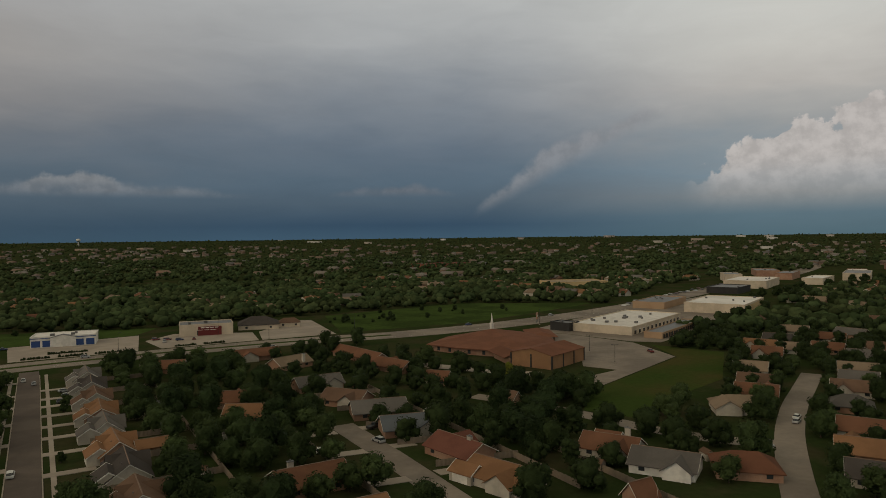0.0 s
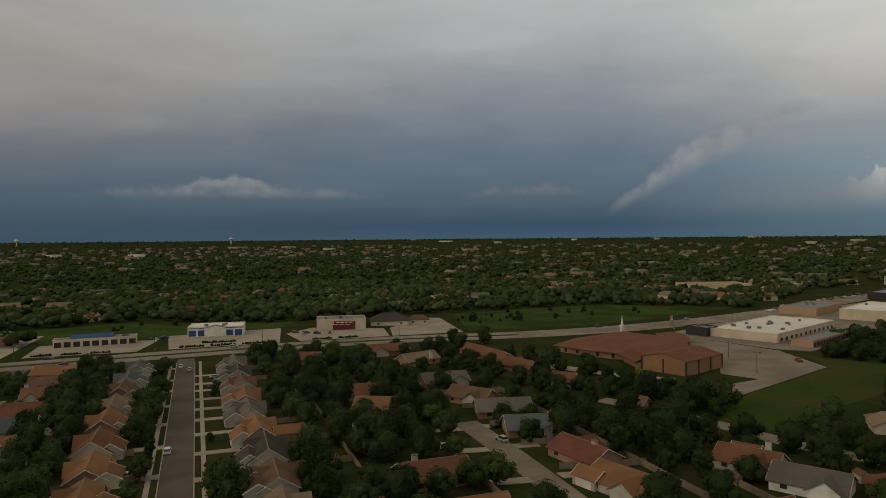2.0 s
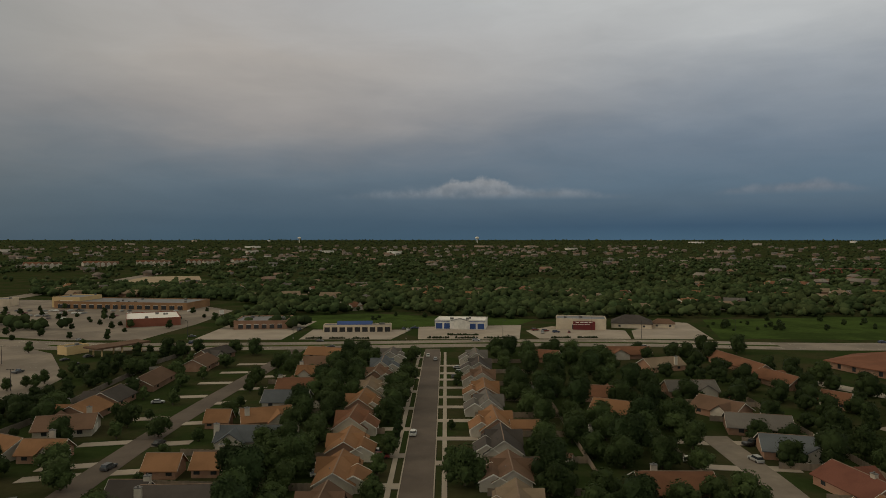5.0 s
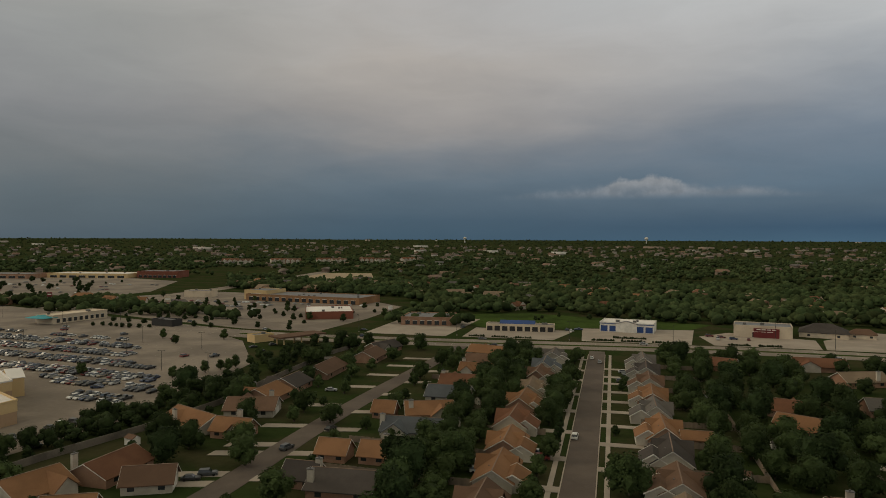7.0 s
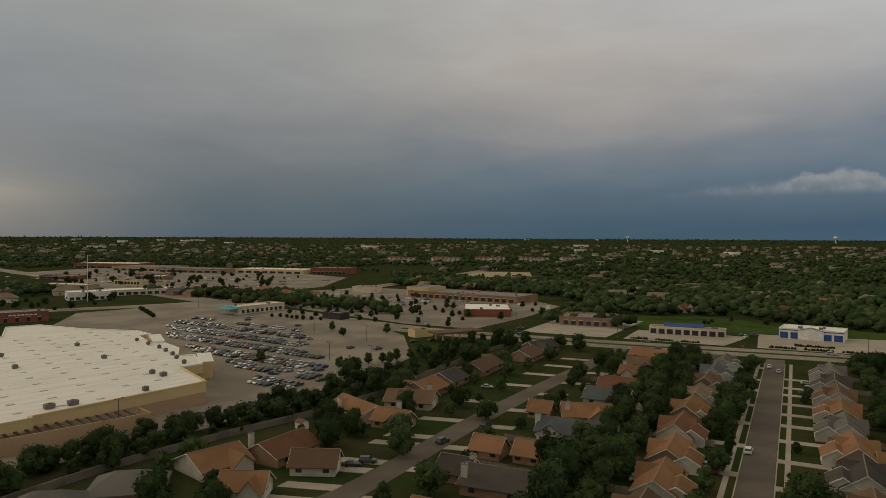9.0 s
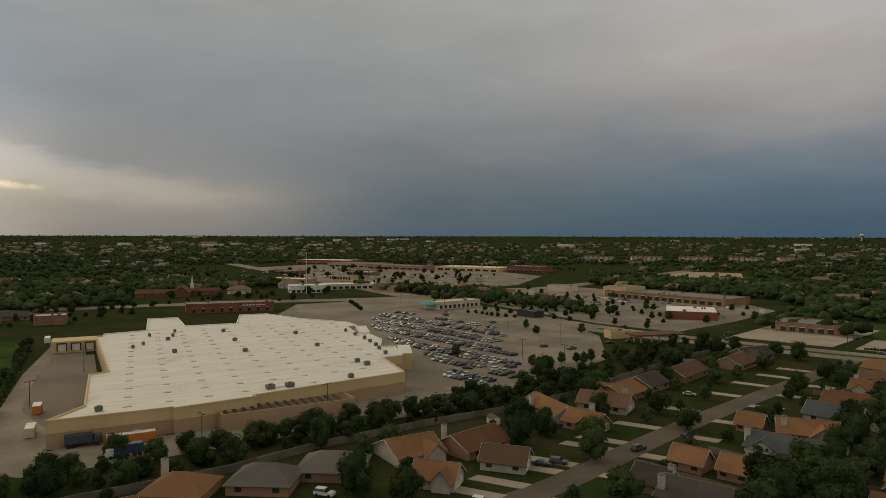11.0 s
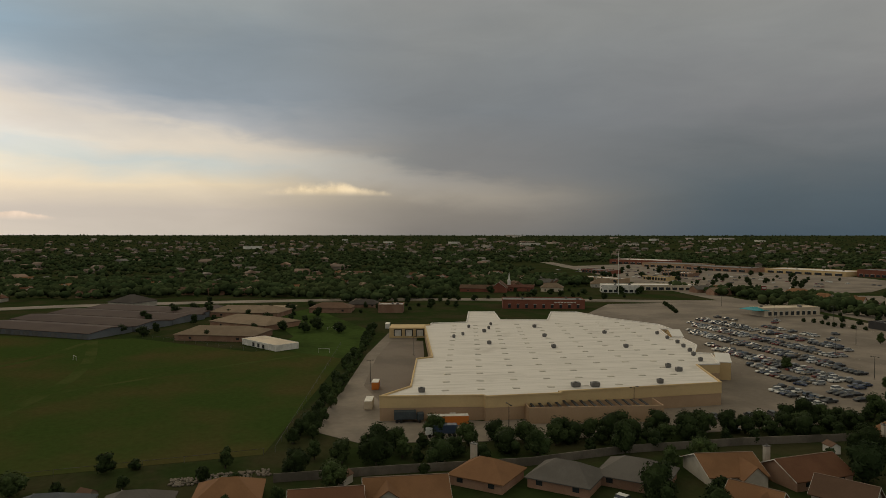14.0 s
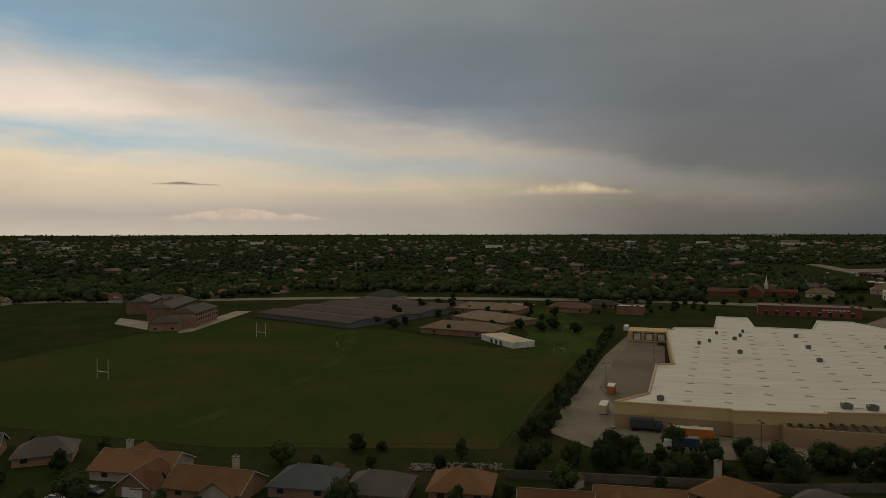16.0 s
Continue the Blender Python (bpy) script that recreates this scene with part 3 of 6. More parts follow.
# houses on the straight street: gable ends down the street, a lower garage gable towards it
ROW_RND = random.Random(5)
for side, rows in ((1, ((15.5, 327, "grey", SIDING), (15.8, 304, "dark", SIDING), (15.8, 281, "brown", SIDING), (15.6, 257, "orange", BRICK), (15.4, 235, "grey", SIDING), (16.2, 211, "orange", BRICK), (16.8, 189, "dark", SIDING), (17.0, 167, "brown", SIDING), (16.6, 145, "tan", BRICK))),
                   (-1, ((-23, 334, "grey", SIDING), (-24.5, 306, "slate", SIDING), (-25, 284, "brown", BRICK), (-25.3, 259, "tan", CREAM), (-25.3, 236, "orange", BRICK), (-25, 212, "rust", CREAM), (-23.5, 189, "orange", BRICK), (-22.5, 166, "orange", SIDING), (-22.5, 143, "brown", BRICK)))):
    for x, y, roof, wall in rows:
        house(x + side * 1.2, y, 90 + ROW_RND.uniform(-2, 2), ROW_RND.uniform(14.5, 17), ROW_RND.uniform(9, 10.4), roof, wall, rise=ROW_RND.uniform(2.7, 3.4), wing=(9.5, 6, ROW_RND.uniform(1, 4), -side * 0.6), annex=(8, 6.4, ROW_RND.uniform(-4.5, -3), side * 4.6))
house(26.5, 208, 0, 8, 6, "orange", rise=1.6)
# east side of the west street
house(-57, 338, -15, 18, 10, "orange", SIDING)
house(-55, 312, 0, 14, 10, "brown")
house(-53, 290, 0, 14, 11, "orange", chimney=(-6.5, 3))
house(-55, 264, 0, 14, 10, "rust", chimney=(-6.5, 0))
house(-54, 243, 0, 15, 12, "slate", SIDING)
house(-55, 218, 20, 15, 12, "orange", chimney=(-6, -3))
house(-69, 215, 0, 7, 6, "orange")
house(-54, 197, 2, 17, 11, "slate", SIDING, chimney=(-9, -2))
house(-68, 171, 0, 8, 7, "orange")
house(-57, 172, 0, 7, 7, "orange", chimney=(2, 3))
house(-68, 152, 0, 8, 8, "dark", chimney=(4, 0))
house(-56, 149, 3, 15, 12, "dark", chimney=(-7, -4))
house(-57, 125, 0, 15, 12, "orange")
# west side of the west street
house(-112, 337, 70, 18, 11, "dark", garage=-1)
house(-110, 312, 90, 18, 12, "brown", garage=0)
house(-117, 275, 92, 24, 12, "brown")
house(-118, 245, 90, 14, 12, "dark")
house(-118, 226, 90, 15, 13, "orange")
house(-113, 208, 15, 16, 12, "brown", SIDING, chimney=(5, 5), garage=1)
house(-121, 188, -25, 20, 12, "orange", SIDING, chimney=(-2, -6))
house(-105, 183, 0, 11, 8, "orange", chimney=(-1, 5), garage=1)
house(-116, 145, 88, 16, 12, "rust", chimney=(-5, 6))
house(-101, 140, 25, 11, 8, "brown", SIDING, garage=1)
house(-124, 129, 75, 13, 14, "orange", SIDING)
house(-105, 120, 25, 10, 8, "orange", SIDING, garage=1)
# along the store's rear fence and the field
house(-128, 108, 40, 15, 13, "grey", hip=5.5, chimney=(6, -6))
house(-132, 92, 40, 14, 12, "grey", hip=5)
house(-140, 76, 40, 13, 12, "orange", hip=5.5, chimney=(-6, 5))
house(-135, 55, 78, 17, 10, "orange")
house(-134, 38, 80, 14, 10, "rust")
house(-147, 20, 80, 13, 12, "orange", hip=5.5)
house(-146, 2, 80, 13, 12, "grey", hip=5)
house(-150, -14, 80, 14, 12, "slate", hip=5.5)
house(-148, -34, 75, 18, 11, "orange", chimney=(2, 5))
house(-160, -55, 80, 19, 12, "orange", SIDING, chimney=(-6, 4))
house(-150, -50, 170, 10, 8, "rust", garage=-1)
house(-171, -84, 110, 13, 11, "grey", hip=5)
house(-172, -104, 110, 14, 11, "slate")
house(-186, -126, 110, 14, 11, "orange")
# between the straight street and the church
house(50, 331, -20, 14, 10, "rust")
house(93, 341, 0, 21, 11, "rust")
house(100, 310, 20, 18, 11, "tan", chimney=(4, -5))
house(95, 260, 0, 18, 11, "grey")
house(95, 230, -55, 16, 11, "brown")
house(98, 210, -15, 18, 12, "grey")
house(98, 187, -15, 18, 12, "slate")
house(98, 158, -80, 17, 11, "red", chimney=(4, 0))
house(96, 135, -74, 17, 12, "orange", SIDING, annex=(7, 6, -8, -4))
house(55, 158, 0, 17, 12, "rust", chimney=(-4, 2))
house(55, 132, 0, 15, 10, "orange")
house(59, 228, -30, 14, 11, "orange")
house(58, 251, -20, 12, 9, "rust")
house(136, 311, -82, 38, 9, "rust", label="row of attached one-storey homes under one rust-red roof")
house(137, 276, -75, 20, 9, "rust")
house(140, 241, -50, 9, 7, "rust")
house(134, 137, -62, 15, 11, "rust", SIDING, chimney=(3, 5), annex=(7, 5.5, -3, 7))
house(136, 120, -60, 16, 11.5, "grey", TRIM)
house(151, 108, -45, 15, 12, "umber", hip=5, rise=3.0)
house(115.5, 108.5, -40, 4.5, 3.6, "rust", rise=1.4)
house(142, 197, -70, 9, 7, "brown")
house(114, 108, 0, 6, 5, "rust")
# beyond the curving street
house(203, 147, -40, 17, 13, "tan", SIDING, hip=5, wing=(9, 8, -5, -3))
house(224, 155, -60, 14, 11, "rust", SIDING)
house(240, 166, -60, 13, 11, "brown")
house(262, 184, -60, 13, 11, "tan", SIDING)
house(234, 127, -60, 13, 11, "grey", hip=5)
house(208, 108, -65, 15, 11, "rust", SIDING)
house(188, 97, -60, 16, 12, "orange")
house(171, 86, -60, 14, 11, "dark", SIDING)
house(258, 139, -60, 14, 11, "brown", SIDING)
house(295, 157, -60, 14, 11, "tan")
house(277, 147, -62, 13, 11, "grey", SIDING)
house(320, 219, -66, 15, 10, "orange", SIDING)
house(324, 203, -60, 14, 10, "tan", SIDING)
house(338, 194, -70, 14, 10, "rust")
house(346, 226, -66, 14, 10, "dark", SIDING)
house(302, 203, -60, 13, 10, "rust", SIDING)
house(423, 240, -70, 15, 11, "orange")
house(384, 240, -65, 14, 10, "tan", SIDING)
house(404, 282, 12, 22, 11, "brown", SIDING)
house(372, 212, -65, 14, 10, "rust", SIDING)
house(398, 215, -85, 15, 11, "grey")
house(450, 262, -70, 15, 11, "tan", SIDING)
house(470, 235, -70, 15, 11, "brown")
house(330, 172, -60, 14, 10, "grey", SIDING)
house(356, 184, -60, 14, 10, "brown")


# ---- painted lines ----
def dashes(line, offset, length, gap, z, name="lane_mark"):
    pts = [Vector(p) for p in line]
    k, run = 0, 0.0
    bm = bmesh.new()
    for a, b in zip(pts, pts[1:]):
        d = (b - a)
        L = d.length
        d.normalize()
        s = Vector((-d.y, d.x)) * offset
        while run < L:
            p, q = a + d * run + s, a + d * min(run + length, L) + s
            w = Vector((-d.y, d.x)) * 0.09
            bm.faces.new([bm.verts.new((c.x, c.y, z)) for c in (p - w, q - w, q + w, p + w)])
            run += length + gap
        run -= L
    return tagged(part(name, bm, PAINT_WHITE, None), "worn pale painted lane dashes", "road marking", kind="stuff")


for off in (-9, -5.5, 5.5, 9):
    dashes(AVENUE[24:75], off, 3, 7, 0.085)
dashes([(-250, 246), (-170, 235)], 0, 30, 200, 0.055)
for k in range(9):
    dashes([(-340 + 8 * k, 240 + 11.5 * k), (-176, 218 + 11.5 * k)], 0, 0.12, 2.78, 0.055, "bay_mark")


# garden sheds
SHED_RND = random.Random(12)
for x, y in ((33, 300), (36, 262), (31, 232), (46, 280), (34, 180), (48, 210), (-35, 300), (-42, 240), (-44, 210), (-36, 188), (-40, 310), (-128, 168), (-132, 240), (-126, 300), (106, 245), (112, 200), (108, 225), (118, 178), (122, 130), (152, 120), (-150, 45), (-158, -8), (-156, 70)):
    t = SHED_RND.uniform(0, 180)
    ob = thing("garden_shed", pose(x, y, 0, 0, 0, t), "small weathered garden shed in a back yard", "shed", "garden sheds")
    bm = bmesh.new()
    gable_walls(bm, 3.4, 2.6, 2.0, 0.8)
    part("wall", bm, SHED_RND.choice((SIDING, WOODEN, TRIM)), ob)
    bm = bmesh.new()
    roof_gable(bm, 3.4, 2.6, 2.0, 0.8, 0.2, 0.1)
    part("roof", bm, SHED_RND.choice((ROOFS["grey"], METAL, ROOFS["brown"])), ob)

for line, w in (([(-196, -60), (-270, -36), (-330, -30), (-400, -36)], 5.0), ([(-262, -180), (-300, -110), (-340, -60), (-400, -36)], 3.5), ([(-270, -36), (-300, 20), (-318, 60)], 2.5)):
    ribbon("worn_track", curve_line(line), w, 0.045 + w * 0.001, TRACK, "faint pale worn track across the grass", "track")
# ---- the big store ----
def build_store():
    outline = [(-197, 66), (-187.5, 96), (-186, 96), (-182, 120), (-184, 120), (-177, 177), (-205, 191), (-203, 200), (-222, 213), (-226, 208), (-241, 222), (-262, 231), (-264, 226), (-290, 240), (-288, 246), (-305, 251),
               (-339, 242), (-372, 241), (-378, 226), (-343, 204), (-353, 179), (-392, 193), (-398, 178), (-350, 157), (-352, 137), (-346, 134), (-346, 131), (-254, 103), (-253, 96), (-207, 79)]
    store = thing("store", pose(0, 0, 0), "huge single-storey tan and brown stucco store with white flat roof", "store")
    bm = bmesh.new()
    prism(bm, outline, 0, 4.0)
    part("lower_wall", bm, BLOCKWORK, store, "brown block lower wall")
    c = Vector((-270, 160))

    def grow(d):
        return [tuple(Vector(p) + (Vector(p) - c).normalized() * d) for p in outline]
    bm = bmesh.new()
    prism(bm, grow(0.12), 4.0, 7.2)
    part("upper_wall", bm, STUCCO, store, "tan stucco upper band")
    bm = bmesh.new()
    prism(bm, grow(-0.3), 7.2, 7.24)
    roof = part("roof", bm, STORE_ROOF, store, "white membrane roof with stained seams")
    for i, p in enumerate(outline):
        q = outline[(i + 1) % len(outline)]
        d = (Vector(q) - Vector(p))
        L = d.length
        bm = bmesh.new()
        box(bm, -0.15, L + 0.15, -0.25, 0.3, 7.2, 7.75, 0.04)
        cap = part("parapet", bm, STUCCO if i < 6 or i > 24 else ROOF_WHITE, roof)
        cap.matrix_basis = pose(p[0], p[1], 0, 0, 0, math.degrees(math.atan2(d.y, d.x)))
    # skylights in rows along the roof
    bm = bmesh.new()
    box(bm, -1.2, 1.2, -0.65, 0.65, 0, 0.22, 0.08)
    proto = bm
    me = bpy.data.meshes.new("skylight")
    proto.to_mesh(me)
    proto.free()
    me.materials.append(SKYLIGHT)
    ax, ay = Vector((0.2, 0.98)), Vector((-0.965, 0.26))
    for i in range(11):
        for j in range(13):
            p = Vector((-192, 74)) + ax * (i * 11.5) + ay * (9 + j * 12.5) + ax * (j * 1.6)
            if inside(p, outline, 5):
                ob = new("skylight", me)
                ob.parent = roof
                ob.matrix_basis = pose(p.x, p.y, 7.24, 0, 0, 75)
    # air handlers and vents
    for x, y, s in ((-189, 129, 3.2), (-187, 135, 3.2), (-312, 151, 2.2), (-277, 138, 2.2), (-288, 172, 2.2), (-258, 160, 2.2), (-287, 205, 2.2), (-248, 190, 2.2), (-199, 80, 2.4), (-319, 183, 2.2), (-205, 178, 2.2), (-198, 177, 2.6),
                    (-184, 158, 2.2), (-211, 198, 1.8), (-222, 204, 1.8), (-230, 209, 1.8), (-240, 214, 1.8), (-250, 219, 1.8), (-262, 223, 1.8), (-276, 228, 1.8), (-330, 150, 1.6), (-322, 158, 1.6), (-335, 165, 1.6), (-300, 130, 1.6), (-306, 137, 1.6)):
        s *= 0.85
        bm = bmesh.new()
        box(bm, -s / 2, s / 2, -s / 2.6, s / 2.6, 0.25, 1.5, 0.08)
        box(bm, -s / 2 + 0.2, s / 2 - 0.2, -s / 2.6 + 0.2, s / 2.6 - 0.2, 0, 0.3)
        unit = part("roof_unit", bm, METAL, roof, "grey rooftop air handler")
        unit.matrix_basis = pose(x, y, 7.24, 0, 0, 78)
        bm = bmesh.new()
        cyl(bm, 0, 0, 1.5, 1.62, s / 4, sides=10)
        part("fan_guard", bm, DARK, unit)
    # walled yard with a row of openings along the long rear wall
    bm = bmesh.new()
    box(bm, 0, 41, -0.2, 0.2, 0, 4.9, 0.05)
    box(bm, -0.2, 0.2, 0, 9, 0, 4.9, 0.05)
    box(bm, 40.8, 41.2, 0, 9, 0, 4.9, 0.05)
    yard = part("yard_wall", bm, BLOCKWORK, store, "brown walled service yard")
    yard.matrix_basis = pose(-179, 107, 0, 0, 0, 73.5)
    for k in range(14):
        bm = bmesh.new()
        box(bm, 1.2 + k * 2.7, 2.0 + k * 2.7, 0.2, 8.5, 4.55, 4.8)
        part("roof_beam", bm, DARK, yard)
    # dock building at the far end of the yard
    bm = bmesh.new()
    box(bm, 0, 26, 0, 14, 0, 5.6, 0.1)
    dock = part("dock_wall", bm, STUCCO, store, "tan loading dock bay")
    dock.matrix_basis = pose(-356, 114, 0, 0, 0, 70)
    for k in range(3):
        bm = bmesh.new()
        box(bm, 3 + 6 * k, 6.4 + 6 * k, -0.12, 0.12, 1.1, 4.3)
        d = part("dock_door", bm, TRIM, dock, "white dock door with dark seal")
        bm = bmesh.new()
        for a, b, e, f in ((2.5, 3, 1.1, 4.8), (6.4, 6.9, 1.1, 4.8), (3, 6.4, 4.3, 4.8)):
            box(bm, a + 6 * k, b + 6 * k, -0.4, 0.1, e, f)
        part("dock_seal", bm, DARK, d)
    bm = bmesh.new()
    box(bm, -0.9, 0.9, -0.08, 0.08, 0, 2.4)
    d = part("service_door", bm, TRIM, store, "white steel service door")
    d.matrix_basis = pose(-190.3, 87, 0, 0, 0, 72)
    # front entrance gables towards the car park
    for x, y, t, w in ((-214, 211, -36, 16), (-276, 238, -27, 18)):
        bm = bmesh.new()
        gable_walls(bm, 5, w, 6.9, 2.2)
        e = part("entrance_gable", bm, STUCCO, store, "tan entrance gable")
        e.matrix_basis = pose(x, y, 0, 0, 0, t + 90)
        bm = bmesh.new()
        roof_gable(bm, 5, w, 6.9, 2.2, 0.3)
        e2 = part("entrance_roof", bm, ROOF_WHITE, store)
        e2.matrix_basis = pose(x, y, 0, 0, 0, t + 90)


def inside(p, outline, margin=0.0):
    hit, k = False, len(outline)
    for i in range(k):
        (x1, y1), (x2, y2) = outline[i], outline[(i + 1) % k]
        if (y1 > p[1]) != (y2 > p[1]) and p[0] < (x2 - x1) * (p[1] - y1) / (y2 - y1) + x1:
            hit = not hit
        if margin:
            a, b, q = Vector((x1, y1)), Vector((x2, y2)), Vector((p[0], p[1]))
            t = max(0, min(1, (q - a).dot(b - a) / max((b - a).length_squared, 1e-9)))
            if (a + (b - a) * t - q).length < margin:
                return False
    return hit


# dark steel, also the flat panels painted as shade in wall openings
DARK = material("dark_steel_and_bay_shade", (0.035, 0.033, 0.032), 0.7, 0.3, 0.3, 3.0)
SKYLIGHT = material("cloudy_skylight", (0.58, 0.53, 0.46), 0.5, 0.15, 0.3, 2.0)
BLUE = material("blue_awning", (0.03, 0.07, 0.22), 0.6, 0.2)
TEAL = material("teal_metal_roof", (0.02, 0.32, 0.38), 0.5, 0.2)
MAROON = material("maroon_sign", (0.16, 0.025, 0.025), 0.6, 0.2)
ORANGE = material("orange_steel", (0.55, 0.17, 0.03), 0.6, 0.2)
build_store()


def flat_building(name, x, y, turn, L, W, h, wall, roof, label, category="building", units=4, parapet=0.6, seed=1):
    """A flat-roofed commercial building with a parapet and rooftop units; x, y is its centre."""
    ob = thing(name, pose(x, y, 0, 0, 0, turn), label, category)
    bm = bmesh.new()
    box(bm, -L / 2, L / 2, -W / 2, W / 2, 0, h)
    part("wall", bm, wall, ob)
    bm = bmesh.new()
    box(bm, -L / 2 + 0.25, L / 2 - 0.25, -W / 2 + 0.25, W / 2 - 0.25, h, h + 0.05)
    r = part("roof", bm, roof, ob)
    for a, b, c, d in ((-L / 2 - 0.1, L / 2 + 0.1, -W / 2 - 0.1, -W / 2 + 0.25), (-L / 2 - 0.1, L / 2 + 0.1, W / 2 - 0.25, W / 2 + 0.1), (-L / 2 - 0.1, -L / 2 + 0.25, -W / 2 + 0.25, W / 2 - 0.25), (L / 2 - 0.25, L / 2 + 0.1, -W / 2 + 0.25, W / 2 - 0.25)):
        bm = bmesh.new()
        box(bm, a, b, c, d, h - 0.05, h + parapet)
        part("parapet", bm, wall, ob)
    rnd = random.Random(seed + int(x))
    for k in range(units):
        s = rnd.uniform(1.2, 2.4)
        px, py = rnd.uniform(-L / 2 + 3, L / 2 - 3), rnd.uniform(-W / 2 + 3, W / 2 - 3) if W > 7 else 0
        bm = bmesh.new()
        box(bm, px - s / 2, px + s / 2, py - s / 2.5, py + s / 2.5, h + 0.05, h + 1.3, 0.06)
        part("roof_unit", bm, METAL, r)
    return ob


def front_bays(ob, L, W, h, count, mat, side=-1, z0=0.3, width=0.7, name="shop_window", frame=TRIM):
    for k in range(count):
        w = L / count
        cx = -L / 2 + w * (k + 0.5)
        bm = bmesh.new()
        box(bm, cx - w * width / 2, cx + w * width / 2, side * W / 2 - 0.12, side * W / 2 + 0.12, z0, h)
        win = part(name, bm, mat, ob)
        bm = bmesh.new()
        box(bm, cx - w * width / 2 - 0.12, cx + w * width / 2 + 0.12, side * W / 2 - 0.22, side * W / 2 + 0.22, h, h + 0.25)
        part("lintel", bm, frame, win)


# blue and white building across the avenue
b = flat_building("auto_shop", 13, 456, -8, 33, 20, 5.6, TRIM, ROOF_WHITE, "white single-storey shop with royal blue bays", "shop", 3)
front_bays(b, 33, 20, 3.9, 6, BLUE, -1, 0.3, 0.78, "blue_bay")
bm = bmesh.new()
gable_walls(bm, 3, 13, 5.3, 1.6)
g = part("entrance_gable", bm, TRIM, b, "white entrance gable with blue line")
g.matrix_basis = pose(0, -9.2, 0, 0, 0, 90)
bm = bmesh.new()
roof_gable(bm, 3, 13, 5.3, 1.6, 0.3)
g = part("entrance_roof", bm, METAL, b)
g.matrix_basis = pose(0, -9.2, 0, 0, 0, 90)
bm = bmesh.new()
box(bm, -16.7, 16.7, -10.35, -10.1, 5.0, 5.35)
part("blue_fascia", bm, BLUE, b)
# cream shop with a dark red sign
b = flat_building("shop", 92, 454, -10, 32, 20, 6.6, CREAM, METAL, "cream stucco shop with a dark red sign front", "shop", 3)
bm = bmesh.new()
box(bm, -5, 9, -10.5, -9.9, 0, 5.6)
box(bm, -5, 9, -10.7, -10.5, 4.4, 5.5)
s = part("sign_front", bm, MAROON, b, "dark red entrance front with pale sign bars")
for k in range(4):
    bm = bmesh.new()
    box(bm, -3.4 + k * 2.8, -1.2 + k * 2.8, -10.85, -10.7, 4.7, 5.2)
    part("sign_bar", bm, TRIM, s)
front_bays(b, 12, 20.6, 3.4, 3, GLASS, -1, 0.3, 0.8)
house(128, 462, -15, 26, 22, "dark", CREAM, hip=9, rise=4.5, eave=3.2, label="low office under a large dark brown hipped roof")
house(148, 458, -15, 14, 10, "brown", CREAM, hip=4, rise=2.5, eave=3.0, label="small cream office with brown hipped roof")
# car wash; dark panels on the wall stand in for shade inside its bays
b = flat_building("car_wash", -54, 438, 3, 43, 9, 3.9, CREAM, METAL, "long cream car wash with dark panels for its shaded bays", "car wash", 2)
front_bays(b, 43, 9, 3.0, 9, DARK, -1, 0.0, 0.72, "open_bay", CREAM)
bm = bmesh.new()
roof_gable(bm, 22, 7, 3.9, 1.7, 0.3)
r = part("blue_roof", bm, BLUE, b, "blue metal ridge roof")
r.matrix_basis = pose(-2, 3, 0.3)
# brown restaurant with flat roof
b = flat_building("restaurant", -120, 460, 5, 34, 30, 5.2, BRICK, METAL, "brown brick restaurant with flat roof and parapet", "restaurant", 4)
front_bays(b, 30, 30, 3.2, 6, GLASS, -1, 0.6, 0.6)
# white-roofed red brick store
b = flat_building("corner_store", -204, 480, 25, 34, 44, 5.0, RED_BRICK, ROOF_WHITE, "red brick store with a bright white flat roof", "store", 4)
front_bays(b, 26, 40, 3.6, 5, GLASS, -1, 0.4, 0.7)
# cream restaurant with teal roof
b = flat_building("restaurant", -364, 404, 82, 44, 16, 5.4, CREAM, CREAM, "cream stucco restaurant with a teal metal porch roof", "restaurant", 3)
front_bays(b, 40, 16, 3.4, 9, GLASS, -1, 0.8, 0.55)
bm = bmesh.new()
roof_gable(bm, 10, 16, 4.4, 1.6, 0.5, hip=3)
r = part("porch_roof", bm, TEAL, b, "teal metal hipped porch roof")
r.matrix_basis = pose(-24, 0, 0)
# red brick shops behind the store
b = flat_building("brick_shops", -466, 268, 66, 62, 22, 6.4, RED_BRICK, METAL, "long red brick commercial block with flat grey roof", "shops", 4)
front_bays(b, 58, 22, 3.4, 9, GLASS, -1, 0.6, 0.3)
for k in range(7):
    bm = bmesh.new()
    box(bm, 8 + k * 2.4, 9.8 + k * 2.4, -11.35, -11.1, 4.6, 5.4)
    part("sign_bar", bm, TRIM, b)
# white building with the tall pole
b = flat_building("white_building", -566, 408, 62, 36, 22, 7.0, TRIM, ROOF_WHITE, "white two-level showroom with dark windows", "showroom", 3)
front_bays(b, 34, 22, 3.0, 7, GLASS, -1, 0.5, 0.7)
b = flat_building("showroom", -575, 470, 62, 62, 26, 5.0, CREAM, ROOF_WHITE, "low pale showroom with flat white roof", "showroom", 3)
front_bays(b, 58, 26, 3.2, 9, GLASS, -1, 0.5, 0.7)
house(-628, 430, 60, 26, 20, "tan", SIDING, hip=8, rise=5, eave=4, label="pale hall under a pyramid roof")
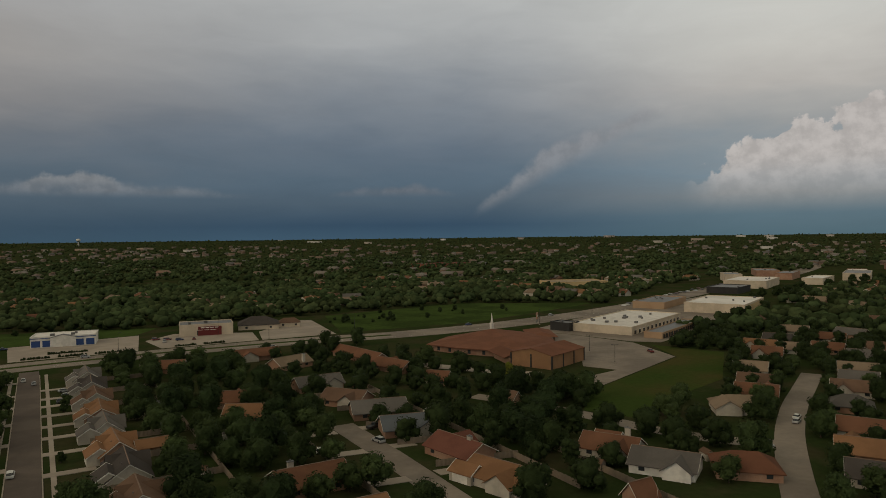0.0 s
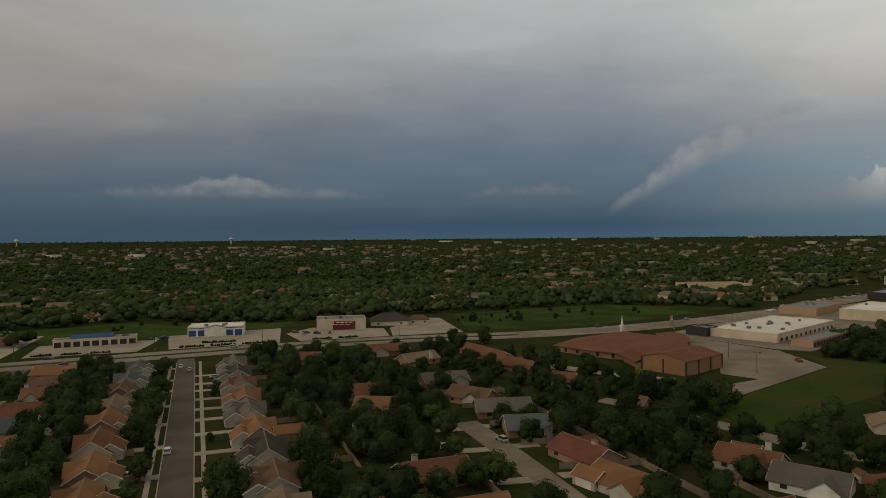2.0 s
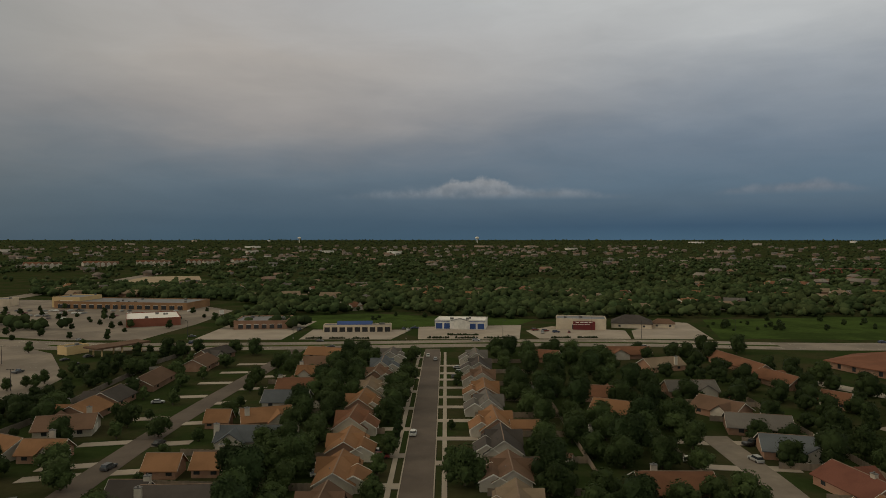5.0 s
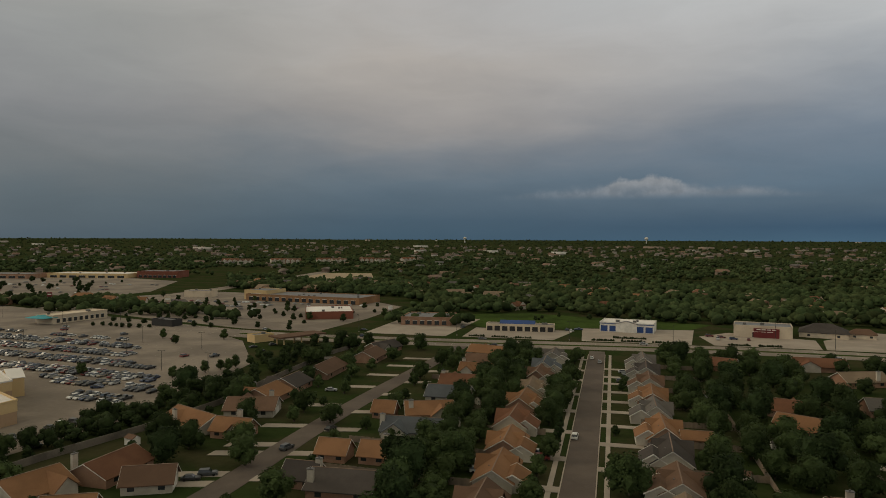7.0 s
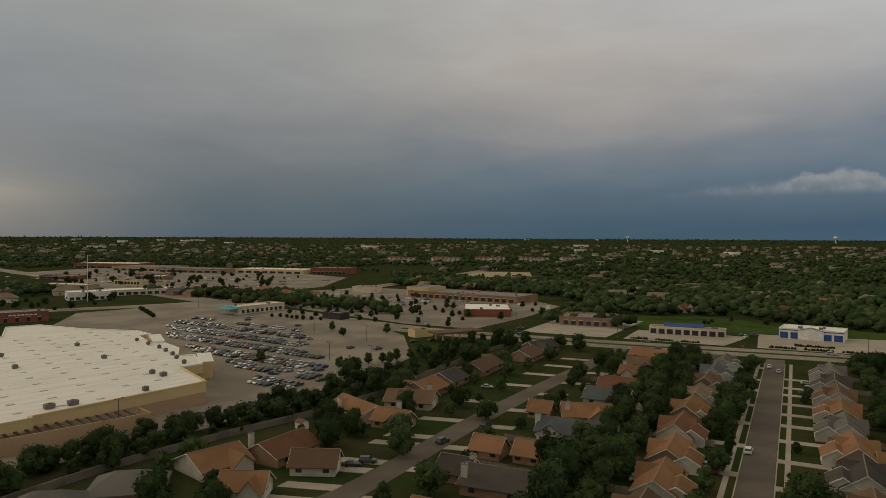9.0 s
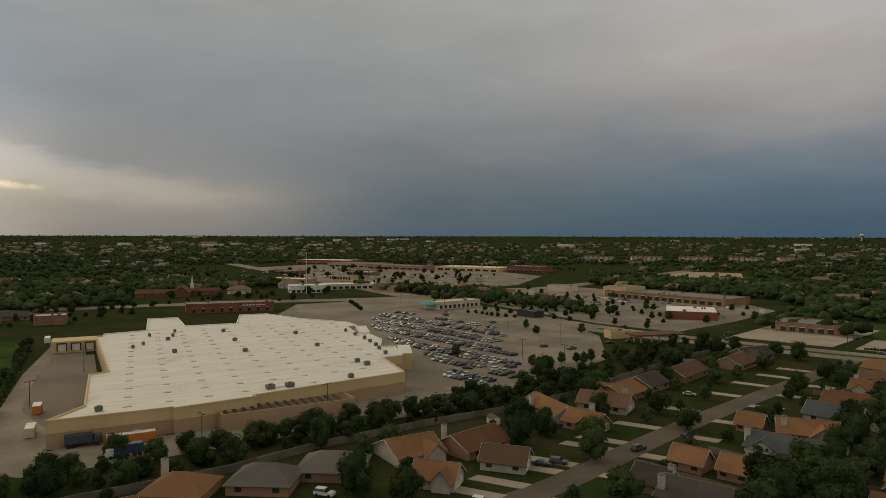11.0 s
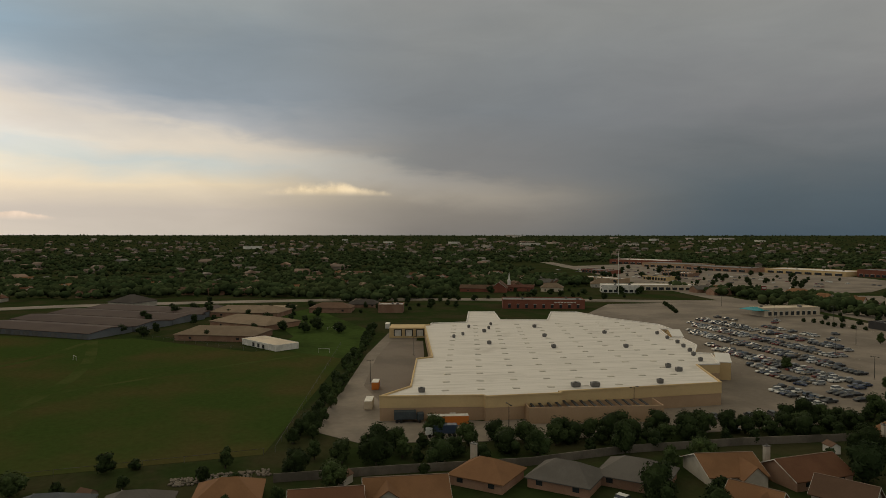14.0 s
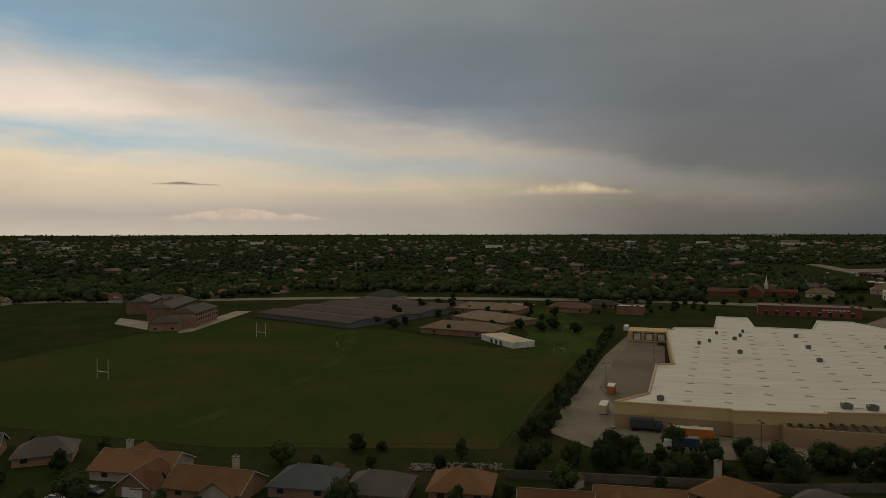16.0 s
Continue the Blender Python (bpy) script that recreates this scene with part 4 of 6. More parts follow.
# the brick church with white steeple beyond the road
house(-618, 282, 60, 40, 12, "brown", RED_BRICK, rise=3, eave=3.5, label="long red brick chapel wing with brown roof")
house(-612, 300, 150, 26, 15, "brown", RED_BRICK, rise=5.5, eave=4.5, label="red brick chapel with steep brown gable")
house(-612, 322, 60, 28, 14, "red", RED_BRICK, rise=2.2, eave=4.0, label="low red brick chapel hall")
house(-600, 352, 60, 22, 18, "tan", CREAM, hip=7, rise=4, eave=4.0, label="pale pavilion under a hipped roof")


def steeple(x, y, z, h, r=1.2):
    ob = thing("steeple", pose(x, y, z), "slender white church steeple on a roof", "steeple")
    bm = bmesh.new()
    box(bm, -r, r, -r, r, 0, h * 0.35, 0.1)
    box(bm, -r * 1.15, r * 1.15, -r * 1.15, r * 1.15, h * 0.35, h * 0.39, 0.05)
    part("base", bm, TRIM, ob)
    bm = bmesh.new()
    cyl(bm, 0, 0, h * 0.39, h, r * 0.85, 0.06, 8)
    part("spire", bm, TRIM, ob)


steeple(-616, 312, 6, 13)
steeple(219, 316, 7.8, 9, 0.9)


# ---- the brown-roofed church ----
def build_church():
    ob = thing("church", pose(0, 0, 0), "large tan brick church with sweeping rust-brown shingle roofs", "church")
    # fan-shaped nave: an eight-sided hall under a low peaked roof
    rim = [(178, 314), (184, 296), (195, 279), (210, 270), (232, 278), (243, 296), (246, 316), (228, 330), (200, 330)]
    bm = bmesh.new()
    prism(bm, rim, 0, 3.2)
    part("nave_wall", bm, BRICK, ob, "tan brick nave wall with piers")
    bm = bmesh.new()
    c = Vector((213, 302))
    outer = [c + (Vector(p) - c) * 1.06 for p in rim]
    peak = [bm.verts.new((218, 314, 8.4)), bm.verts.new((210, 290, 6.6))]
    lo = [bm.verts.new((p.x, p.y, 3.1)) for p in outer]
    edge = [bm.verts.new((p.x, p.y, 3.45)) for p in outer]
    k = len(rim)
    for i in range(k):
        j = (i + 1) % k
        bm.faces.new((lo[i], lo[j], edge[j], edge[i]))
        a = peak[1] if 1 <= i <= 4 else peak[0]
        b2 = peak[1] if 1 <= j <= 4 else peak[0]
        if a is b2:
            bm.faces.new((edge[i], edge[j], a))
        else:
            bm.faces.new((edge[i], edge[j], b2, a))
    bm.faces.new(lo[::-1])
    part("nave_roof", bm, ROOFS["umber"], ob)
    for i in range(1, k):
        p, q = Vector(rim[i - 1]), Vector(rim[i])
        for t in (0.3, 0.7):
            w = p.lerp(q, t)
            bm = bmesh.new()
            box(bm, -0.8, 0.8, -0.15, 0.15, 0.6, 2.6)
            win = part("window", bm, GLASS, ob)
            win.matrix_basis = pose(w.x, w.y, 0, 0, 0, math.degrees(math.atan2(q.y - p.y, q.x - p.x)))
    # tall gabled hall
    bm = bmesh.new()
    gable_walls(bm, 30, 22, 6.2, 2.4)
    hall = part("hall_wall", bm, HALL_BRICK, ob, "orange-tan brick hall wall with dark pilasters")
    hall.matrix_basis = pose(206.5, 252, 0, 0, 0, 20)
    bm = bmesh.new()
    roof_gable(bm, 30, 22, 6.2, 2.4, 0.4)
    hr = part("hall_roof", bm, ROOFS["umber"], ob)
    hr.matrix_basis = pose(206.5, 252, 0, 0, 0, 20)
    for sx in (-15.02, -5, 5, 15.02):
        bm = bmesh.new()
        box(bm, sx - 0.35, sx + 0.35, -11.25, -10.9, 0, 6.1)
        part("pilaster", bm, DARK, hall)
    for sy in (-10.8, 0, 10.8):
        bm = bmesh.new()
        box(bm, -15.25, -14.9, sy - 0.35, sy + 0.35, 0, 6.1)
        part("pilaster", bm, DARK, hall)
    bm = bmesh.new()
    box(bm, -10, 10, -4, 4, 0, 3.2)
    link = part("link_wall", bm, BRICK, ob)
    link.matrix_basis = pose(194, 266, 0, 0, 0, 75)
    bm = bmesh.new()
    roof_gable(bm, 22, 12, 3.2, 2.0, 0.5)
    lr = part("link_roof", bm, ROOFS["umber"], ob)
    lr.matrix_basis = pose(195, 268, 0, 0, 0, 75)
    bm = bmesh.new()
    roof_gable(bm, 30, 15, 3.4, 1.8, 0.5, hip=6)
    pr = part("porch_roof", bm, ROOFS["umber"], ob)
    pr.matrix_basis = pose(250, 312, 0, 0, 0, 60)
    for px, py in ((-13, -6), (0, -6), (13, -6), (-13, 6), (13, 6)):
        bm = bmesh.new()
        box(bm, px - 0.35, px + 0.35, py - 0.35, py + 0.35, 0, 3.4)
        po = part("porch_post", bm, BRICK, ob)
        po.matrix_basis = pose(250, 312, 0, 0, 0, 60)


HALL_BRICK = material("hall_brick", (0.30, 0.165, 0.085), 0.9, 0.2, 0.1, 3.0, 0.2)
build_church()

# ---- strip shops east ----
b = flat_building("strip_shops", 336, 326, 22, 88, 40, 4.6, CREAM, STORE_ROOF, "long pale brick strip shops with white flat roof", "shops", 12)
front_bays(b, 84, 40, 2.6, 12, GLASS, -1, 0.4, 0.4)
b = flat_building("shop_corner", 288, 334, 17, 12, 14, 4.8, DARK, METAL, "dark corner shop with white sign", "shop", 1)
b = flat_building("storage_shed", 338, 290, 22, 72, 11, 3.2, BLOCKWORK, METAL, "long low brown storage shed", "shed", 0)
front_bays(b, 70, 11, 2.6, 16, DARK, -1, 0.1, 0.7, "roller_door", BLOCKWORK)
b = flat_building("warehouse", 470, 352, 24, 72, 44, 7.0, CREAM, ROOF_WHITE, "big cream warehouse store with pale roof", "warehouse", 4)
front_bays(b, 70, 44, 6.2, 6, STUCCO, -1, 0.2, 0.94, "wall_panel", CREAM)
b = flat_building("market", 452, 402, 24, 60, 26, 5.0, BLOCKWORK, METAL, "brown brick market with grey roof", "shop", 4)
b = flat_building("white_store", 700, 488, 24, 80, 44, 8, CREAM, ROOF_WHITE, "far store with bright white flat roof", "store", 4)
b = flat_building("dark_store", 610, 452, 20, 46, 30, 6, DARK, METAL, "far low store with dark flat roof", "store", 2)
for k, (x, y, L, W) in enumerate(((800, 470, 70, 22), (850, 540, 60, 20), (905, 480, 80, 30), (980, 520, 70, 24), (1050, 470, 90, 40), (1150, 540, 90, 40), (1240, 470, 80, 40), (890, 600, 60, 30), (760, 560, 50, 20), (1330, 560, 90, 50))):
    flat_building("far_block", x, y, 20 + k * 3, L, W, 7 + k % 3, BRICK if k % 2 else CREAM, METAL if k % 3 else ROOF_WHITE, "far low commercial block with flat roof", "building", 1)
flat_building("school_building", 710, 1205, 10, 120, 50, 6, RED_BRICK, ROOFS["red"], "long far red-brown school building", "school", 3)
flat_building("unfinished_building", 556, 628, -20, 70, 44, 5, STUCCO, SAND, "far low tan building with bare roof deck", "building", 0)

# ---- shopping row north-west ----
b = flat_building("brick_row", -268, 590, -8, 120, 40, 5.6, HALL_BRICK, METAL, "long brick shopping row with flat roof", "shops", 8)
front_bays(b, 116, 40, 3.6, 16, GLASS, -1, 0.4, 0.6)
b = flat_building("anchor_shop", -322, 600, -8, 26, 30, 8.5, STUCCO, METAL, "tall cream gabled anchor shop", "shop", 2)
front_bays(b, 14, 30.4, 6.0, 1, CREAM, -1, 0.3, 0.9, "arched_sign")
b = flat_building("bank", -392, 600, 10, 26, 18, 6, CREAM, METAL, "small cream bank among trees", "bank", 2)
for k, (x, y, t, L, W, h) in enumerate(((-1090, 830, 20, 120, 60, 11), (-960, 800, 15, 110, 50, 9), (-850, 800, 8, 120, 46, 8), (-730, 850, 10, 120, 50, 8), (-640, 880, 12, 60, 40, 12), (-820, 690, 5, 60, 20, 6), (-760, 640, 5, 50, 18, 6), (-700, 560, 8, 40, 18, 6), (-860, 580, 8, 60, 24, 6), (-700, 480, 14, 60, 20, 6))):
    b = flat_building("plaza_shops", x, y, t, L, W, h * 0.75, (RED_BRICK, BLOCKWORK, BRICK, STUCCO)[k % 4], STORE_ROOF if k % 3 == 0 else METAL, "far plaza shops with flat roofs and sign bands", "shops", 4)
    front_bays(b, L * 0.95, W, 3.6, 8, GLASS, -1, 0.4, 0.7)
# petrol station canopy by the car park
ob = thing("canopy", pose(-166, 350, 0, 0, 0, 60), "flat brown fuel canopy on posts", "canopy")
bm = bmesh.new()
box(bm, -15, 15, -6, 6, 4.4, 5.3, 0.1)
part("roof", bm, ROOFS["brown"], ob)
for px in (-11, 0, 11):
    for py in (-3.5, 3.5):
        bm = bmesh.new()
        box(bm, px - 0.3, px + 0.3, py - 0.3, py + 0.3, 0, 4.4)
        part("post", bm, STUCCO, ob)
flat_building("kiosk", -190, 352, 60, 12, 8, 3.8, STUCCO, METAL, "small tan fuel kiosk", "shop", 1)
flat_building("shelter", -284, 398, -10, 18, 9, 4, DARK, METAL, "small drive-through kiosk with dark roof", "kiosk", 1)
flat_building("brick_office", -478, 150, 70, 18, 16, 5.5, BRICK, METAL, "small tan brick office by the road", "office", 2)

# ---- school, storage units and flats beyond the field ----
house(-388, 30, 62, 44, 26, "tan", BRICK, hip=8, rise=3.2, eave=3.2, label="low brick school wing under a wide tan hipped roof")
house(-432, 50, 40, 46, 30, "tan", BRICK, hip=9, rise=3.4, eave=3.2, label="brick school hall under a wide tan hipped roof")
house(-492, 52, 62, 50, 28, "tan", BRICK, hip=9, rise=3.4, eave=3.2, label="far brick school wing under a tan roof")
house(-495, 110, 70, 30, 20, "brown", BRICK, hip=8, rise=3.2, eave=3.2, label="brick hall under a brown hipped roof")
house(-520, 140, 70, 24, 16, "dark", BRICK, hip=6, label="low house under a dark hipped roof")
b = flat_building("field_shed", -350, 50, 25, 32, 13, 2.9, TRIM, CREAM, "long white field shed with pale flat roof", "shed", 0, 0.15)
# no holes: the shade in the three openings is dark panel colour
front_bays(b, 14, 13, 2.2, 3, DARK, -1, 0.2, 0.4, "opening")
SHEET = material("purple_brown_sheet", (0.055, 0.036, 0.032), 0.85, 0.25, 0.05, 1.0, 0.15, (0.065, 0.044, 0.038), spec=0.1)
SHED_WALL = material("grey_blue_siding", (0.15, 0.16, 0.175), 0.8, 0.2, 0.1, 1.0, 0.1)
for k, (x, y, L, W) in enumerate(((-446, -64, 92, 30), (-473, -46, 100, 30), (-500, -28, 104, 30), (-527, -10, 100, 30), (-498, 18, 60, 16))):
    ob = thing("storage_units", pose(x, y, 0, 0, 0, 50 if k < 4 else 155), "long storage units with purple-brown sheet roofs", "storage")
    bm = bmesh.new()
    gable_walls(bm, L, W, 3.0, 1.6)
    part("wall", bm, SHED_WALL, ob)
    bm = bmesh.new()
    roof_gable(bm, L, W, 3.0, 1.6, 0.4)
    part("roof", bm, SHEET, ob)
    for j in range(int(L / 7)):
        bm = bmesh.new()
        box(bm, -L / 2 + 2 + j * 7, -L / 2 + 6.5 + j * 7, -W / 2 - 0.08, -W / 2 + 0.08, 0.1, 2.5)
        part("roller_door", bm, METAL, ob)
house(-585, -30, 50, 26, 24, "dark", SIDING, hip=11, rise=5, eave=4, label="square dark pyramid-roofed office of the storage yard")


def flats(x, y, turn, L, W, storeys):
    ob = thing("apartment_block", pose(x, y, 0, 0, 0, turn), "three-storey orange brick flats with grey hipped roof", "apartments", "flats beyond the field")
    h = storeys * 2.9
    bm = bmesh.new()
    box(bm, -L / 2, L / 2, -W / 2, W / 2, 0, h)
    part("wall", bm, BRICK, ob)
    bm = bmesh.new()
    roof_gable(bm, L, W, h, 3.0, 0.6, hip=4)
    part("roof", bm, ROOFS["grey"], ob)
    for s in range(storeys):
        for k in range(int(L / 4)):
            for side in (1, -1):
                bm = bmesh.new()
                cx = -L / 2 + 2 + k * 4
                box(bm, cx - 0.8, cx + 0.8, side * W / 2 - 0.06, side * W / 2 + 0.06, 0.9 + s * 2.9, 2.3 + s * 2.9)
                part("window", bm, GLASS, ob)


flats(-432, -140, 0, 40, 16, 3)
flats(-470, -168, 5, 60, 16, 3)
flats(-500, -200, 10, 40, 16, 3)
house(-402, -146, 100, 16, 12, "grey", BRICK, hip=5, rise=3, eave=5, label="orange brick two-storey end flat with grey roof")
slab("flats_lot", [(-388, -134), (-396, -128), (-500, -122), (-500, -134), (-410, -140)], 0.05, CONCRETE, "concrete parking strip beside the flats", "parking lot")
slab("flats_court", [(-404, -158), (-396, -150), (-430, -190), (-460, -200), (-440, -172)], 0.05, CONCRETE, "concrete court before the flats", "parking lot")
for k in range(9):
    x, y = -815 + k * 42, 1350 + k * 30 - (k % 2) * 40
    ob = thing("far_apartments", pose(x, y, 0, 0, 0, 20 + 12 * (k % 3)), "far pale apartment block with grey gabled roofs", "apartments", "far apartments")
    bm = bmesh.new()
    gable_walls(bm, 34, 16, 9, 4)
    part("wall", bm, SIDING if k % 3 else BRICK, ob)
    bm = bmesh.new()
    roof_gable(bm, 34, 16, 9, 4, 0.6)
    part("roof", bm, ROOFS["brown" if k % 2 else "rust"], ob)
    for j in range(3):
        bm = bmesh.new()
        gable_walls(bm, 18, 8, 8.6, 3)
        g = part("cross_gable", bm, SIDING, ob)
        g.matrix_basis = pose(-11 + 11 * j, -1, 0, 0, 0, 90)
# ---- trees ----
def leaf_cloud(rnd, lobes, leaves, size):
    """Leaf sprays over a set of lobes: small bent quads, each facing its own way."""
    verts, faces = [], []
    weights = [r * r for _, r in lobes]
    for _ in range(leaves):
        (c, r) = rnd.choices(lobes, weights)[0]
        d = Vector((rnd.gauss(0, 1), rnd.gauss(0, 1), rnd.gauss(0.25, 1))).normalized()
        p = Vector(c) + d * r * rnd.uniform(0.72, 1.1)
        n = (d + Vector((rnd.gauss(0, 0.5), rnd.gauss(0, 0.5), rnd.gauss(0.3, 0.5)))).normalized()
        a = n.orthogonal().normalized()
        a.rotate(Matrix.Rotation(rnd.uniform(0, 6.28), 3, n))
        b = n.cross(a)
        s = size * rnd.uniform(0.6, 1.35)
        k = len(verts)
        verts += [p + a * s, p + b * s * 0.6 - n * s * 0.15, p - a * s, p - b * s * 0.6 - n * s * 0.15]
        faces.append((k, k + 1, k + 2, k + 3))
    for c, r in lobes:
        bm = bmesh.new()
        bmesh.ops.create_icosphere(bm, subdivisions=1, radius=r * 0.85)
        k = len(verts)
        for v in bm.verts:
            q = v.co * (1 + 0.28 * noise.noise(v.co * 1.1 + Vector(c)))
            verts.append(q + Vector(c))
        faces += [tuple(k + v.index for v in f.verts) for f in bm.faces]
        bm.free()
    return verts, faces


def limb(bm, p, q, r0, r1, sides=5):
    p, q = Vector(p), Vector(q)
    d = (q - p).normalized()
    a = d.orthogonal().normalized()
    b = d.cross(a)
    rings = [[bm.verts.new(c + (a * math.cos(2 * math.pi * i / sides) + b * math.sin(2 * math.pi * i / sides)) * r) for i in range(sides)] for c, r in ((p, r0), (q, r1))]
    for i in range(sides):
        bm.faces.new((rings[0][i], rings[0][(i + 1) % sides], rings[1][(i + 1) % sides], rings[1][i]))


def tree_kind(seed, spread, height, mat, leaves=950, size=0.42, bare=0.1):
    rnd = random.Random(seed)
    ob = thing("tree", pose(0, 0, -300), "", "tree", "trees of the suburb")
    lobes = [((0, 0, height * 0.64), spread * 0.33), ((0, 0, height * 0.36), spread * 0.3)]
    for k in range(rnd.randint(9, 12)):
        a, f = rnd.uniform(0, 6.28), rnd.uniform(0.35, 0.75)
        z = height * rnd.uniform(bare + 0.12, 0.84)
        f *= 1.0 - 0.55 * max(0, (z / height - 0.6) / 0.3)
        lobes.append(((math.cos(a) * f * spread / 2, math.sin(a) * f * spread / 2, z), spread * rnd.uniform(0.13, 0.23)))
    bm = bmesh.new()
    limb(bm, (0, 0, -0.2), (0.1, 0.05, height * bare), 0.32, 0.24, 7)
    limb(bm, (0.1, 0.05, height * bare), (0, 0, height * 0.66), 0.24, 0.08, 6)
    for c, r in lobes[2:]:
        limb(bm, (0.1, 0.05, height * bare * rnd.uniform(0.8, 1.3)), c, 0.12, 0.04, 4)
    part("trunk", bm, BARK, ob)
    v, f = leaf_cloud(rnd, lobes, leaves, size)
    mesh_object("crown", v, f, mat, ob)
    return ob


KINDS = [(tree_kind(1, 10.6, 9.4, LEAVES[0], 1700, 0.36), "broad dark green oak with a full crown"),
         (tree_kind(2, 8.6, 8.2, LEAVES[1], 1300, 0.35), "rounded mid-green ash tree with a loose crown"),
         (tree_kind(3, 12.5, 10.4, LEAVES[2], 2000, 0.38), "large spreading deep green live oak"),
         (tree_kind(4, 6, 6.5, LEAVES[1], 900, 0.32), "small green garden tree with an uneven crown"),
         (tree_kind(5, 7.4, 9.5, LEAVES[0], 1200, 0.34), "upright dark green elm with a narrow crown"),
         (tree_kind(6, 4.2, 4.0, LEAVES[0], 650, 0.27, 0.2), "low round evergreen shrub tree"),
         (tree_kind(7, 5.5, 7.5, LEAVES[3], 650), "fresh yellow-green spring tree"),
         (tree_kind(8, 2.2, 8.5, LEAVES[2], 500, 0.3, 0.05), "slim dark columnar cypress")]
for ob, label in KINDS:
    ob["label"] = label
USED = set()
RND = random.Random(42)


def tree(k, x, y, s=1.0):
    m = pose(x, y, 0, 0, 0, RND.uniform(0, 360))
    ob = KINDS[k][0]
    s *= RND.uniform(0.88, 1.12)
    made = ob if k not in USED else copy_thing(ob, m)
    USED.add(k)
    made.matrix_basis = m @ Matrix.Diagonal((s, s, s * RND.uniform(0.9, 1.1), 1))
    return made


HOUSES = [(o.matrix_basis.translation.x, o.matrix_basis.translation.y, max(max(abs(c) for c in (ch.bound_box[0][0], ch.bound_box[6][0])) for ch in o.children if ch.name.startswith("roof")), o.matrix_basis.to_euler().z)
          for o in list(scene.objects) if o.name.startswith("house") and o.parent is None]


def free(x, y, r, gap=0.5):
    for hx, hy, half, a in HOUSES:
        dx, dy = x - hx, y - hy
        if abs(dx) > 32 or abs(dy) > 32:
            continue
        u, v = dx * math.cos(a) + dy * math.sin(a), -dx * math.sin(a) + dy * math.cos(a)
        if abs(u) < half + r * gap and abs(v) < 6.0 + r * gap:
            return False
    return True


PAVED = [(-10.5, 1.5, 40, 368), (-92, -77, 60, 366), (76, 88, 90, 207)]
LINES = [([(140, 215), (156, 172), (161, 149.5), (167, 135), (181, 117.5)], 7), ([(100, 56), (147, 91), (184.5, 117.3), (225, 141), (282, 169)], 7), ([(79, 100), (82, 170), (82.5, 205)], 7)]
CLEAR = [[(168, 196), (166, 158), (214, 178), (244, 186), (296, 226), (310, 330), (180, 350), (172, 250)], [(-180, -46), (-177, 30), (-345, 82), (-402, -16), (-462, -118), (-262, -190)]]
PLACED, GROVE = [], []


def off_road(x, y):
    for line, keep in LINES:
        for (x1, y1), (x2, y2) in zip(line, line[1:]):
            t = max(0, min(1, ((x - x1) * (x2 - x1) + (y - y1) * (y2 - y1)) / ((x2 - x1) ** 2 + (y2 - y1) ** 2)))
            if math.hypot(x1 + (x2 - x1) * t - x, y1 + (y2 - y1) * t - y) < keep:
                return False
    return not any(inside((x, y), z) for z in CLEAR)


def scatter(zone, count, kinds, gap, s=1.0, keep=4.5, joined=False):
    got = 0
    xs, ys = [p[0] for p in zone], [p[1] for p in zone]
    for _ in range(count * 14):
        if got >= count:
            break
        x, y = RND.uniform(min(xs), max(xs)), RND.uniform(min(ys), max(ys))
        if not inside((x, y), zone) or any(a - keep * 0.4 < x < b + keep * 0.4 and c < y < d for a, b, c, d in PAVED):
            continue
        if not off_road(x, y) or not free(x, y, keep) or any((x - a) ** 2 + (y - b) ** 2 < gap * gap for a, b in PLACED):
            continue
        PLACED.append((x, y))
        if joined:
            GROVE.append((RND.choice(kinds), x, y, s))
        else:
            tree(RND.choice(kinds), x, y, s)
        got += 1


def build_grove():
    """The many trees farther off, joined."""
    rng = np.random.default_rng(3)
    vs, fs, k = [], [], 0
    for kind, x, y, s in GROVE:
        crown = [c for c in KINDS[kind][0].children if c.name.startswith("crown")][0].data
        v = np.empty(len(crown.vertices) * 3, np.float32)
        crown.vertices.foreach_get("co", v)
        v = v.reshape(-1, 3).astype(float)
        tri = []
        for p in crown.polygons:
            i = p.vertices
            if len(i) == 4 and p.index % 5 in (1, 3):
                continue
            tri.append((i[0], i[1], i[2]))
            if len(i) == 4:
                tri.append((i[0], i[2], i[3]))
        a = rng.uniform(0, 6.28)
        q = s * rng.uniform(0.85, 1.15)
        rot = np.array([[math.cos(a), -math.sin(a), 0], [math.sin(a), math.cos(a), 0], [0, 0, rng.uniform(0.85, 1.1)]])
        vs.append(v @ rot.T * q + np.array([x, y, -0.4]))
        fs.append(np.array(tri) + k)
        k += len(v)
    cloud_mesh("grove", np.concatenate(vs), np.concatenate(fs), LEAVES[0], "many green garden trees between farther houses", "trees")


def stand(k, s, *places, joined=False):
    for x, y in places:
        PLACED.append((x, y))
        if joined:
            GROVE.append((k, x, y, s))
        else:
            tree(k, x, y, s)


# trees that stand out
stand(2, 1.05, (-109, 156), (52, 186), (117, 151), (-48, 163), (38, 246), (-151, 226))
stand(0, 1.0, (-17, 255), (-15, 232), (-16, 219), (-36, 170), (-32, 268), (72, 213), (79, 258), (76, 315), (39, 198), (33, 219), (30, 270), (165, 192), (158, 224), (128, 224), (7, 164), (-40, 258), (-35, 230), (-138, 343), (158, 212), (172, 188), (136, 359), (152, 352))
stand(1, 1.0, (-97, 213), (-83, 203), (-132, 292), (-66, 300), (68, 149), (62, 150), (-31, 324), (38, 364), (155, 278), (177, 157), (-128, 228), (-96, 172), (-88, 160))
